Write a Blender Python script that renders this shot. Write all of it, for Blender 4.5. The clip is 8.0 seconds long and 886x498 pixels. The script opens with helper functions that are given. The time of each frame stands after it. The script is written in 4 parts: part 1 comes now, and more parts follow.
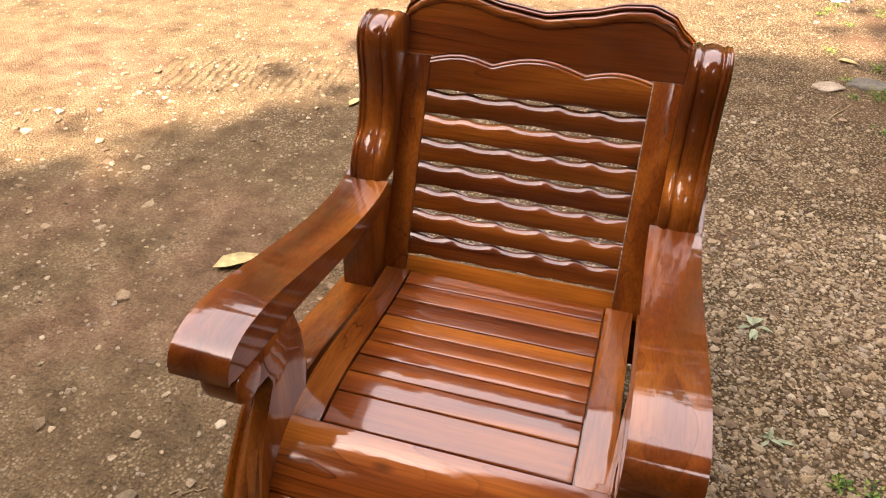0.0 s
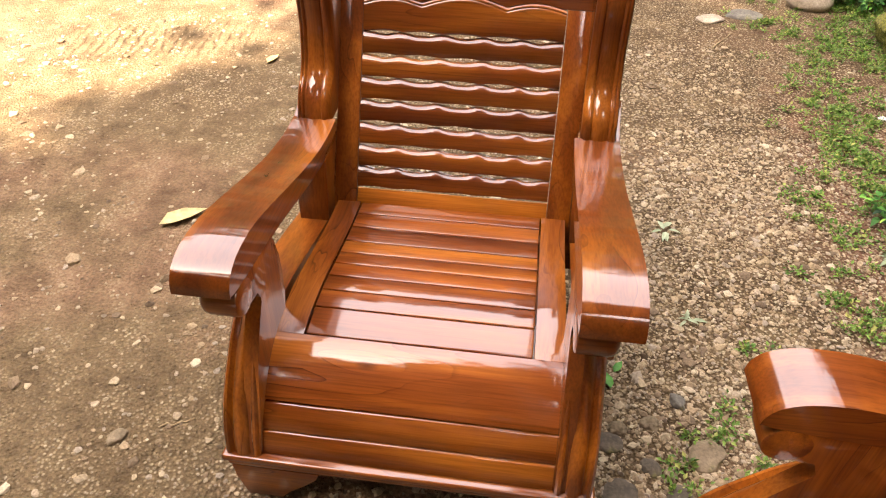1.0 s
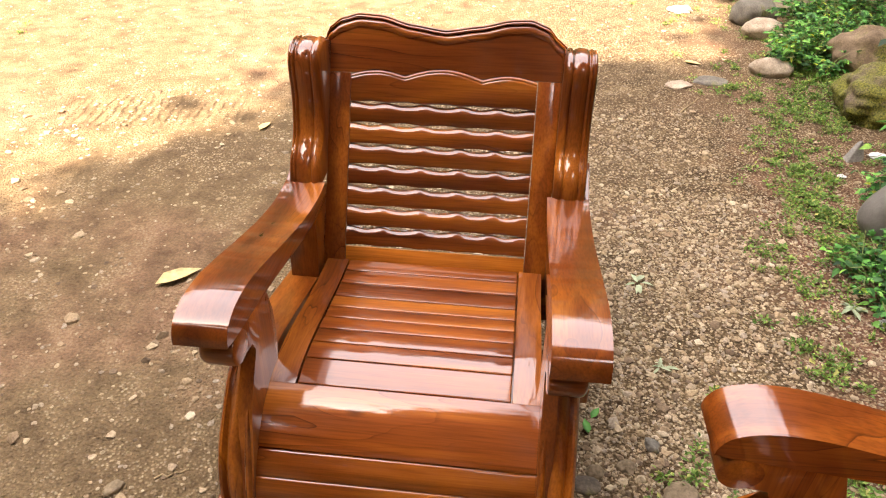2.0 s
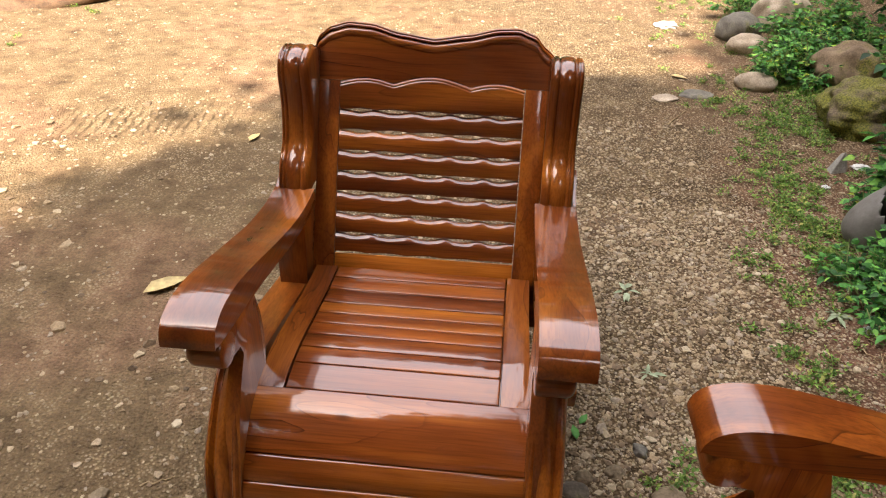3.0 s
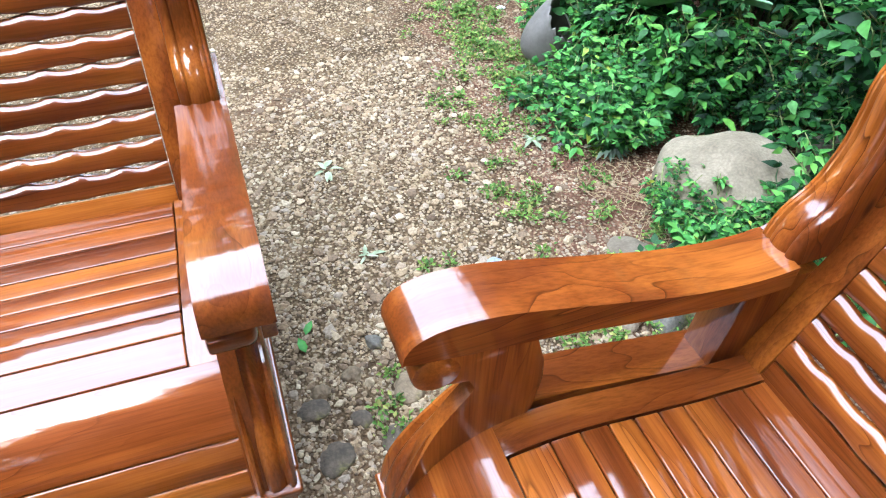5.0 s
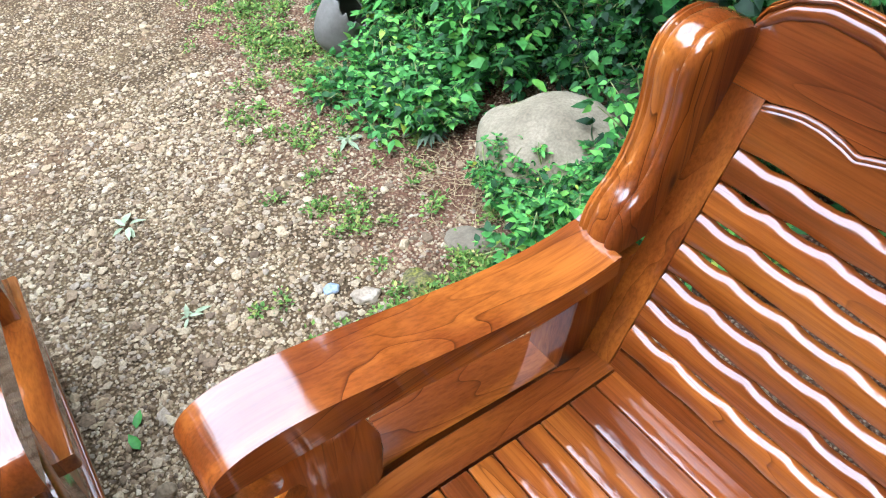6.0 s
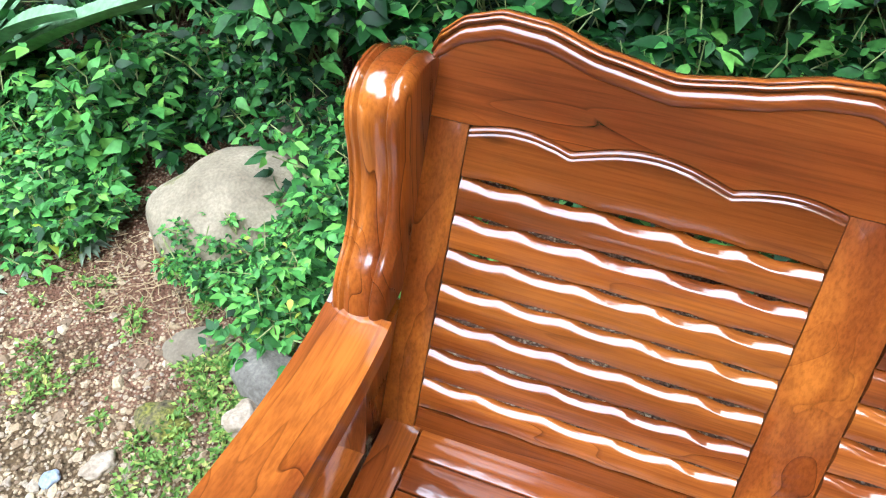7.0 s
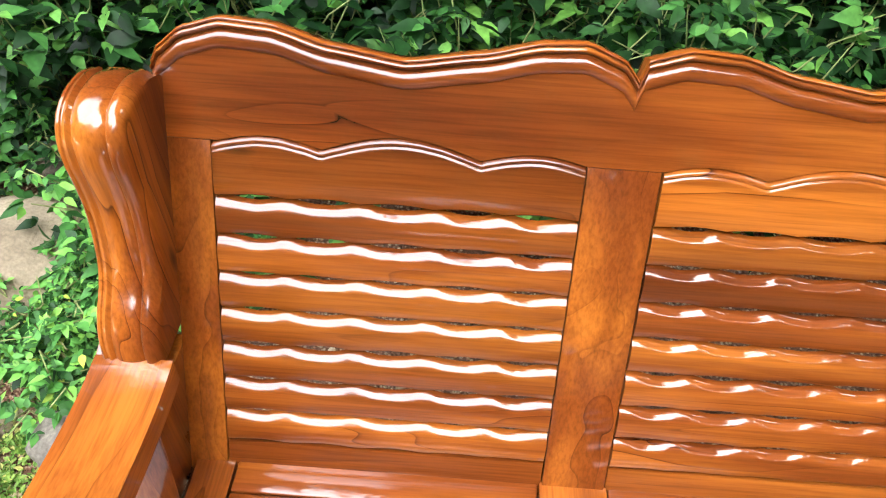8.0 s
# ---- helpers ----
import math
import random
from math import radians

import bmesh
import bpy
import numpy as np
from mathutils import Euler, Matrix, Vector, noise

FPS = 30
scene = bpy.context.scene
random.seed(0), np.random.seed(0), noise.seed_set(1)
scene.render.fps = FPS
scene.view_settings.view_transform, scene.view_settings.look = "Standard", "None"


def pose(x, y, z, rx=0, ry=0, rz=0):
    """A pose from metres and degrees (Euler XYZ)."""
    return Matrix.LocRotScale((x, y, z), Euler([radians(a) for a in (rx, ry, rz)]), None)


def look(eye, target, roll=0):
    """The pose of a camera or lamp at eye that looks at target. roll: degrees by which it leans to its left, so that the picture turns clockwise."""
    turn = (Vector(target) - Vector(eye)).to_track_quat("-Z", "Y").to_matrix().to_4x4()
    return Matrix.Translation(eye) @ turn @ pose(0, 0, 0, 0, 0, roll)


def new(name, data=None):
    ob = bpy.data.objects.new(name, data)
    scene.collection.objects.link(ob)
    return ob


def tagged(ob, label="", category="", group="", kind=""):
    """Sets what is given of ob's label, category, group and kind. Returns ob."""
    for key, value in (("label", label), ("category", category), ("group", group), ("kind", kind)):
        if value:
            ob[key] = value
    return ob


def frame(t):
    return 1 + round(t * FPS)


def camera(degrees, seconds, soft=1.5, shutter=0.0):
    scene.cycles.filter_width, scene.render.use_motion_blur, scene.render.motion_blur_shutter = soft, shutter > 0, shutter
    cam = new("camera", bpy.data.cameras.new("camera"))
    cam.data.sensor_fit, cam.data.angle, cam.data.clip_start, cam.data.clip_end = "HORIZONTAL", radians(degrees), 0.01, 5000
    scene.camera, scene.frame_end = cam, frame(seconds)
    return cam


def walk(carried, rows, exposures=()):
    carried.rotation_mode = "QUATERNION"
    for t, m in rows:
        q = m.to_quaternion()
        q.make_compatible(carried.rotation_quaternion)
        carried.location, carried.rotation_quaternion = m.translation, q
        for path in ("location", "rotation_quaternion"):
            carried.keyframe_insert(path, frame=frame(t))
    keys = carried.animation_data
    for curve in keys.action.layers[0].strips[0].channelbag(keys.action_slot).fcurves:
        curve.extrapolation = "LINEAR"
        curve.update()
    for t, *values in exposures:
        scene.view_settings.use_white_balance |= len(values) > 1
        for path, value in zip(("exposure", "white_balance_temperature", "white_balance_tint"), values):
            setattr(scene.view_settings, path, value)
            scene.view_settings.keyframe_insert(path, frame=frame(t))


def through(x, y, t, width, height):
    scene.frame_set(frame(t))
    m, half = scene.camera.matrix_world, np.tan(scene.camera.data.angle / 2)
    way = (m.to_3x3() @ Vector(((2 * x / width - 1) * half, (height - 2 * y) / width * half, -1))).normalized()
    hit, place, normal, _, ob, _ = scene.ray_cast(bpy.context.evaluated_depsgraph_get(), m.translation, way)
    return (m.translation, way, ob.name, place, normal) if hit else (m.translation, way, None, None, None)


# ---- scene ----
cam = camera(64.2, 8.0, 1.1)
# seconds, x, y, z, yaw, pitch, roll
ROWS = [
    (0.0, 0.2475, -0.9883, 1.4636, 16.91, -36.76, 0.18),
    (0.5, 0.2031, -1.1592, 1.4563, 9.16, -38.24, -1.48),
    (1.0, 0.1913, -1.2053, 1.4852, 7.63, -39.58, 0.59),
    (1.2, 0.1992, -1.2211, 1.4946, 7.68, -40.99, 2.22),
    (1.5, 0.2041, -1.2445, 1.5197, 6.92, -38.99, 0.51),
    (1.7, 0.2113, -1.2722, 1.5472, 6.99, -37.09, 0.21),
    (2.8, 0.2277, -1.3390, 1.5340, 5.10, -31.79, 1.14),
    (3.0, 0.2277, -1.3295, 1.5272, 5.60, -33.35, 1.00),
    (3.5, 0.2311, -1.2890, 1.5048, 4.52, -37.46, 0.77),
    (4.0, 0.2698, -1.2367, 1.4836, -4.85, -37.98, -1.19),
    (4.2, 0.3053, -1.2197, 1.4685, -9.79, -38.22, -1.08),
    (5.3, 0.4857, -1.0424, 1.4359, -22.06, -45.53, 0.60),
    (5.5, 0.5345, -1.0226, 1.4411, -23.99, -45.67, -0.57),
    (6.0, 0.6291, -0.9621, 1.4473, -33.82, -47.19, -2.49),
    (6.5, 0.6530, -0.8162, 1.4472, -55.45, -47.20, 1.71),
    (7.0, 0.7126, -0.7674, 1.4378, -70.62, -46.74, 2.02),
    (7.5, 0.7599, -0.8043, 1.4571, -80.06, -46.56, 2.53),
    (8.0, 0.7596, -0.8697, 1.4333, -88.52, -46.67, 3.74),
]
EXPOSURES = [(0.0, 2.99, 8200, 23), (0.5, 3.25, 8400, 25), (1.0, 3.55, 8300, 21), (1.7, 3.63, 8200, 20), (2.8, 2.8, 7800, 18), (3.5, 3.47, 7000, 14), (4.2, 3.85, 6200, 11), (5.3, 4.08, 5800, 7), (6.0, 4.03, 5900, 7), (6.5, 4.04, 6100, 7), (7.0, 4.18, 6100, 7), (8.0, 4.24, 7300, 12)]
walk(cam, [(t, pose(x, y, z, 90 + p, 0, w) @ pose(0, 0, 0, 0, 0, r)) for t, x, y, z, w, p, r in ROWS], EXPOSURES)

# ---- light ----
SUN_ELEVATION, SUN_AZIMUTH = radians(56), radians(205)   # azimuth clockwise from +y
world = bpy.data.worlds.new("sky")
scene.world = world
world.use_nodes = True
wn = world.node_tree.nodes
sky = wn.new("ShaderNodeTexSky")
sky.sky_type = "NISHITA"
sky.sun_disc = False
sky.sun_elevation, sky.sun_rotation = SUN_ELEVATION, SUN_AZIMUTH
sky.air_density, sky.dust_density = 1.0, 3.0
wn["Background"].inputs["Strength"].default_value = 0.15
haze = wn.new("ShaderNodeMix")                       # thin white haze over the whole sky
haze.data_type = "RGBA"
haze.inputs[0].default_value = 0.6
haze.inputs[7].default_value = (6.8, 7.2, 8.0, 1)
world.node_tree.links.new(sky.outputs[0], haze.inputs[6])
world.node_tree.links.new(haze.outputs[2], wn["Background"].inputs["Color"])
TO_SUN = Vector((math.sin(SUN_AZIMUTH) * math.cos(SUN_ELEVATION), math.cos(SUN_AZIMUTH) * math.cos(SUN_ELEVATION), math.sin(SUN_ELEVATION)))
sun = new("sun", bpy.data.lights.new("sun", "SUN"))
sun.data.energy, sun.data.angle, sun.data.color = 2.7, radians(0.6), (1.0, 0.95, 0.86)
sun.matrix_world = look((0, 0, 30), Vector((0, 0, 30)) - TO_SUN)

# ---- materials ----
def material(name, rough=0.5, spec=0.5):
    m = bpy.data.materials.new(name)
    m.use_nodes = True
    b = m.node_tree.nodes["Principled BSDF"]
    b.inputs["Roughness"].default_value = rough
    b.inputs["Specular IOR Level"].default_value = spec
    return m, m.node_tree.nodes, m.node_tree.links, b


def node(nodes, links, kind, inputs=(), **props):
    n = nodes.new(kind)
    for k, v in props.items():
        setattr(n, k, v)
    for k, v in dict(inputs).items():
        if isinstance(v, bpy.types.NodeSocket):
            links.new(v, n.inputs[k])
        else:
            n.inputs[k].default_value = v
    return n


def ramp(nodes, links, fac, stops):
    n = nodes.new("ShaderNodeValToRGB")
    while len(n.color_ramp.elements) < len(stops):
        n.color_ramp.elements.new(0.5)
    for e, (p, c) in zip(n.color_ramp.elements, stops):
        e.position, e.color = p, (*c, 1) if len(c) == 3 else c
    links.new(fac, n.inputs[0])
    return n.outputs[0]


def mixed(nodes, links, fac, a, b, how="MIX"):
    n = nodes.new("ShaderNodeMix")
    n.data_type, n.blend_type = "RGBA", how
    for s, v in ((n.inputs[0], fac), (n.inputs[6], a), (n.inputs[7], b)):
        if isinstance(v, bpy.types.NodeSocket):
            links.new(v, s)
        else:
            s.default_value = v if isinstance(v, (int, float)) else (*v, 1)
    return n.outputs[2]


def bump(nodes, links, bsdf, height, strength, distance, slot="Normal"):
    n = node(nodes, links, "ShaderNodeBump", {"Height": height, "Strength": strength, "Distance": distance})
    links.new(n.outputs[0], bsdf.inputs[slot])
    return n


def varnished_wood(name, along):
    """Varnished hardwood, with the grain along one axis (0, 1 or 2)."""
    m, n, l, b = material(name, 0.38, 0.06)
    at = node(n, l, "ShaderNodeTexCoord").outputs["Object"]
    rnd = node(n, l, "ShaderNodeObjectInfo").outputs["Random"]
    shift = node(n, l, "ShaderNodeVectorMath", {0: (7.3, 11.1, 5.7), "Scale": rnd}, operation="SCALE").outputs[0]
    moved = node(n, l, "ShaderNodeVectorMath", {0: at, 1: shift}, operation="ADD").outputs[0]
    s = [1.0, 1.0, 1.0]
    s[along] = 0.10
    lie = node(n, l, "ShaderNodeMapping", {"Vector": moved, "Scale": tuple(s)}).outputs[0]
    wide = node(n, l, "ShaderNodeTexNoise", {"Vector": lie, "Scale": 8.0, "Detail": 2.0, "Roughness": 0.40, "Distortion": 0.3}).outputs[0]
    knot_at = list(s)
    knot_at[along] = 0.42
    knot_at = node(n, l, "ShaderNodeMapping", {"Vector": moved, "Scale": tuple(knot_at)}).outputs[0]
    eye = node(n, l, "ShaderNodeTexVoronoi", {"Vector": knot_at, "Scale": 5.5, "Randomness": 1.0}).outputs["Distance"]
    knot = ramp(n, l, eye, [(0.04, (1, 1, 1)), (0.34, (0, 0, 0))])
    wide = node(n, l, "ShaderNodeMath", {0: knot, 1: 0.085, 2: wide}, operation="MULTIPLY_ADD").outputs[0]
    rings = node(n, l, "ShaderNodeMath", {0: wide, 1: 12.0}, operation="MULTIPLY").outputs[0]
    saw = node(n, l, "ShaderNodeMath", {0: rings, 1: 1.0}, operation="FRACT").outputs[0]
    fibre_at = node(n, l, "ShaderNodeMapping", {"Vector": moved, "Scale": tuple(v if i != along else 0.03 for i, v in enumerate(s))}).outputs[0]
    fibre = node(n, l, "ShaderNodeTexNoise", {"Vector": fibre_at, "Scale": 210.0, "Detail": 3.0, "Roughness": 0.6}).outputs[0]
    blot = node(n, l, "ShaderNodeTexNoise", {"Vector": lie, "Scale": 9.0, "Detail": 3.0, "Distortion": 0.4}).outputs[0]
    ground_tone = ramp(n, l, blot, [(0.28, (0.084, 0.0170, 0.0040)), (0.48, (0.168, 0.0390, 0.0068)), (0.72, (0.37, 0.112, 0.0155))])
    ring_tone = ramp(n, l, saw, [(0.0, (1.05, 1.04, 1.02)), (0.5, (1.0, 0.98, 0.96)), (0.90, (0.80, 0.72, 0.66)), (0.950, (0.52, 0.42, 0.37)), (0.982, (0.20, 0.13, 0.11)), (1.0, (0.9, 0.88, 0.86))])
    gate = node(n, l, "ShaderNodeTexNoise", {"Vector": knot_at, "Scale": 4.5, "Detail": 2.0}).outputs[0]
    gate = ramp(n, l, gate, [(0.48, (0.05, 0.05, 0.05)), (0.70, (1, 1, 1))])
    tone = mixed(n, l, gate, ground_tone, mixed(n, l, 1.0, ground_tone, ring_tone, "MULTIPLY"))
    streak = ramp(n, l, fibre, [(0.3, (0.66, 0.61, 0.57)), (0.6, (1.06, 1.06, 1.06))])
    tone = mixed(n, l, 0.8, tone, mixed(n, l, 1.0, tone, streak, "MULTIPLY"))
    tone = mixed(n, l, ramp(n, l, eye, [(0.02, (0.8, 0.8, 0.8)), (0.07, (0, 0, 0))]), tone, (0.03, 0.008, 0.003))
    warmth = node(n, l, "ShaderNodeMapRange", {"Value": rnd, "To Min": 0.84, "To Max": 1.12}).outputs[0]
    tone = node(n, l, "ShaderNodeHueSaturation", {"Color": tone, "Value": warmth}).outputs[0]
    l.new(tone, b.inputs["Base Color"])
    smear = node(n, l, "ShaderNodeTexNoise", {"Vector": lie, "Scale": 14.0, "Detail": 3.0}).outputs[0]
    l.new(node(n, l, "ShaderNodeMapRange", {"Value": smear, "From Min": 0.35, "From Max": 0.7, "To Min": 0.04, "To Max": 0.12}).outputs[0], b.inputs["Coat Roughness"])
    b.inputs["Coat Weight"].default_value, b.inputs["Coat IOR"].default_value = 1.0, 1.60
    brush = [1.0, 1.0, 1.0]
    brush[along] = 0.25
    brushed = node(n, l, "ShaderNodeMapping", {"Vector": moved, "Scale": tuple(brush)}).outputs[0]
    wave = node(n, l, "ShaderNodeTexNoise", {"Vector": brushed, "Scale": 46.0, "Detail": 2.5, "Roughness": 0.5}).outputs[0]
    bump(n, l, b, wave, 0.16, 0.0022, "Coat Normal")
    bump(n, l, b, fibre, 0.08, 0.0006)
    return m


WOOD_X, WOOD_Y, WOOD_Z = (varnished_wood("varnished_wood_" + a, i) for i, a in enumerate(("across", "deep", "upright")))


def earth_material():
    m, n, l, b = material("gravelly_earth", 0.95, 0.2)
    at = node(n, l, "ShaderNodeTexCoord").outputs["Object"]
    big = node(n, l, "ShaderNodeTexNoise", {"Vector": at, "Scale": 0.9, "Detail": 4.0, "Roughness": 0.6}).outputs[0]
    mid = node(n, l, "ShaderNodeTexNoise", {"Vector": at, "Scale": 7.0, "Detail": 6.0, "Roughness": 0.65}).outputs[0]
    fine = node(n, l, "ShaderNodeTexNoise", {"Vector": at, "Scale": 90.0, "Detail": 4.0, "Roughness": 0.7}).outputs[0]
    grit = node(n, l, "ShaderNodeTexVoronoi", {"Vector": at, "Scale": 95.0, "Randomness": 1.0})
    grit2 = node(n, l, "ShaderNodeTexVoronoi", {"Vector": at, "Scale": 150.0, "Randomness": 1.0})
    soil = ramp(n, l, mid, [(0.3, (0.074, 0.047, 0.024)), (0.5, (0.158, 0.108, 0.058)), (0.7, (0.26, 0.190, 0.108))])
    red = ramp(n, l, mid, [(0.3, (0.135, 0.062, 0.038)), (0.7, (0.29, 0.165, 0.108))])
    where = ramp(n, l, big, [(0.50, (0, 0, 0)), (0.66, (0.55, 0.55, 0.55))])
    across = node(n, l, "ShaderNodeSeparateXYZ", {0: at}).outputs[0]
    bank = node(n, l, "ShaderNodeMath", {0: across, 1: mid}, operation="ADD").outputs[0]
    bank = ramp(n, l, node(n, l, "ShaderNodeMath", {0: bank, 1: 0.4}, operation="MULTIPLY").outputs[0], [(0.66, (0, 0, 0)), (0.74, (0.95, 0.95, 0.95))])
    nearby = ramp(n, l, node(n, l, "ShaderNodeMath", {0: node(n, l, "ShaderNodeSeparateXYZ", {0: at}).outputs[1], 1: 0.2}, operation="MULTIPLY").outputs[0], [(0.28, (1, 1, 1)), (0.46, (0.15, 0.15, 0.15))])
    bank = mixed(n, l, 1.0, bank, nearby, "MULTIPLY")
    where = mixed(n, l, 1.0, where, bank, "LIGHTEN")
    tone = mixed(n, l, where, soil, red)
    stone_tone = ramp(n, l, grit.outputs["Color"], [(0.1, (0.14, 0.098, 0.058)), (0.35, (0.26, 0.190, 0.112)), (0.55, (0.335, 0.265, 0.172)), (0.75, (0.295, 0.240, 0.182)), (0.95, (0.45, 0.375, 0.25))])
    stone_mask = ramp(n, l, grit.outputs["Distance"], [(0.30, (1, 1, 1)), (0.44, (0, 0, 0))])
    east = node(n, l, "ShaderNodeMapRange", {"Value": across, "From Min": -0.9, "From Max": 0.9, "To Min": -0.14, "To Max": 0.07}).outputs[0]
    strewn = node(n, l, "ShaderNodeMath", {0: mid, 1: east}, operation="ADD").outputs[0]
    strewn = node(n, l, "ShaderNodeMath", {0: big, 1: -0.7, 2: strewn}, operation="MULTIPLY_ADD").outputs[0]
    strewn = node(n, l, "ShaderNodeMath", {0: strewn, 1: 0.36}, operation="ADD").outputs[0]
    thick = ramp(n, l, strewn, [(0.36, (0.06, 0.06, 0.06)), (0.54, (0.95, 0.95, 0.95))])
    mask = mixed(n, l, 1.0, stone_mask, thick, "MULTIPLY")
    tone = mixed(n, l, mask, tone, stone_tone)
    tone = mixed(n, l, 0.6, tone, mixed(n, l, 1.0, tone, ramp(n, l, fine, [(0.3, (0.42, 0.41, 0.39)), (0.7, (1.5, 1.48, 1.42))]), "MULTIPLY"))
    gap = ramp(n, l, grit.outputs["Distance"], [(0.36, (1, 1, 1)), (0.58, (0.55, 0.51, 0.47))])
    tone = mixed(n, l, thick, tone, mixed(n, l, 1.0, tone, gap, "MULTIPLY"))
    l.new(tone, b.inputs["Base Color"])
    h1 = node(n, l, "ShaderNodeMath", {0: grit.outputs["Distance"], 1: -0.6, 2: 0.5}, operation="MULTIPLY_ADD").outputs[0]
    h2 = node(n, l, "ShaderNodeMath", {0: grit2.outputs["Distance"], 1: -0.3, 2: h1}, operation="MULTIPLY_ADD").outputs[0]
    h3 = node(n, l, "ShaderNodeMath", {0: fine, 1: 0.5, 2: h2}, operation="MULTIPLY_ADD").outputs[0]
    # tread marks that a tyre pressed into the bare earth
    turned = node(n, l, "ShaderNodeMapping", {"Vector": at, "Location": (1.398, -2.266, 0), "Rotation": (0, 0, radians(-8))}).outputs[0]
    bars = node(n, l, "ShaderNodeTexWave", {"Vector": turned, "Scale": 6.0, "Distortion": 4.5, "Detail": 3.0, "Detail Scale": 2.0}, wave_type="BANDS", bands_direction="X").outputs[1]
    along = node(n, l, "ShaderNodeSeparateXYZ", {0: turned})
    lane = node(n, l, "ShaderNodeMath", {0: along.outputs[1]}, operation="ABSOLUTE").outputs[0]
    lane = ramp(n, l, node(n, l, "ShaderNodeMath", {0: lane, 1: mid}, operation="MULTIPLY").outputs[0], [(0.05, (1, 1, 1)), (0.13, (0, 0, 0))])
    reach = node(n, l, "ShaderNodeMath", {0: along.outputs[0]}, operation="ABSOLUTE").outputs[0]
    reach = ramp(n, l, reach, [(0.25, (1, 1, 1)), (0.62, (0, 0, 0))])
    pressed = mixed(n, l, 1.0, mixed(n, l, 1.0, lane, reach, "MULTIPLY"), bars, "MULTIPLY")
    h4 = node(n, l, "ShaderNodeMath", {0: pressed, 1: -1.4, 2: h3}, operation="MULTIPLY_ADD").outputs[0]
    bump(n, l, b, h4, 1.0, 0.018)
    return m


def stone_material(name, dark, light, moss=0.0, rough=0.85, grain=0.5):
    m, n, l, b = material(name, rough, 0.3)
    at = node(n, l, "ShaderNodeTexCoord").outputs["Object"]
    a = node(n, l, "ShaderNodeTexNoise", {"Vector": at, "Scale": 9.0, "Detail": 7.0, "Roughness": 0.65}).outputs[0]
    f = node(n, l, "ShaderNodeTexNoise", {"Vector": at, "Scale": 120.0, "Detail": 3.0}).outputs[0]
    tone = ramp(n, l, a, [(0.3, dark), (0.7, light)])
    tone = mixed(n, l, grain, tone, mixed(n, l, 1.0, tone, ramp(n, l, f, [(0.35, (0.55, 0.55, 0.55)), (0.65, (1.25, 1.25, 1.25))]), "MULTIPLY"))
    if moss:
        g = node(n, l, "ShaderNodeTexNoise", {"Vector": at, "Scale": 5.0, "Detail": 6.0, "Roughness": 0.7}).outputs[0]
        mask = ramp(n, l, g, [(0.62 - 0.35 * moss, (0, 0, 0)), (0.75 - 0.35 * moss, (1, 1, 1))])
        tone = mixed(n, l, mask, tone, ramp(n, l, f, [(0.35, (0.035, 0.042, 0.008)), (0.65, (0.16, 0.15, 0.025))]))
    l.new(tone, b.inputs["Base Color"])
    h = node(n, l, "ShaderNodeMath", {0: f, 1: 0.3, 2: a}, operation="MULTIPLY_ADD").outputs[0]
    bump(n, l, b, h, 0.2 + 0.6 * grain, 0.012)
    return m


def pebble_material():
    m, n, l, b = material("pebbles", 0.85, 0.3)
    rnd = node(n, l, "ShaderNodeNewGeometry").outputs["Random Per Island"]
    at = node(n, l, "ShaderNodeTexCoord").outputs["Object"]
    f = node(n, l, "ShaderNodeTexNoise", {"Vector": at, "Scale": 160.0, "Detail": 3.0}).outputs[0]
    tone = ramp(n, l, rnd, [(0.0, (0.11, 0.075, 0.046)), (0.25, (0.22, 0.152, 0.090)), (0.50, (0.32, 0.235, 0.138)), (0.62, (0.27, 0.220, 0.166)), (0.80, (0.36, 0.275, 0.170)), (0.93, (0.37, 0.295, 0.19)), (1.0, (0.45, 0.375, 0.26))])
    tone = mixed(n, l, 1.0, tone, ramp(n, l, f, [(0.3, (0.65, 0.65, 0.65)), (0.7, (1.15, 1.15, 1.15))]), "MULTIPLY")
    l.new(tone, b.inputs["Base Color"])
    return m


def leaf_material(name, stops, rough=0.5, through=0.24):
    m, n, l, b = material(name, rough, 0.22)
    rnd = node(n, l, "ShaderNodeNewGeometry").outputs["Random Per Island"]
    at = node(n, l, "ShaderNodeTexCoord").outputs["Object"]
    f = node(n, l, "ShaderNodeTexNoise", {"Vector": at, "Scale": 2.6, "Detail": 2.0}).outputs[0]
    f2 = node(n, l, "ShaderNodeTexNoise", {"Vector": at, "Scale": 45.0, "Detail": 2.0}).outputs[0]
    mix = node(n, l, "ShaderNodeMath", {0: rnd, 1: 0.65, 2: node(n, l, "ShaderNodeMath", {0: f, 1: 0.35}, operation="MULTIPLY").outputs[0]}, operation="MULTIPLY_ADD").outputs[0]
    tone = ramp(n, l, mix, stops)
    tone = mixed(n, l, 1.0, tone, ramp(n, l, f2, [(0.3, (0.7, 0.7, 0.7)), (0.7, (1.2, 1.2, 1.2))]), "MULTIPLY")
    l.new(tone, b.inputs["Base Color"])
    tr = node(n, l, "ShaderNodeBsdfTranslucent", {"Color": tone})
    mx = node(n, l, "ShaderNodeMixShader", {0: through, 1: b.outputs[0], 2: tr.outputs[0]})
    l.new(mx.outputs[0], n["Material Output"].inputs[0])
    return m


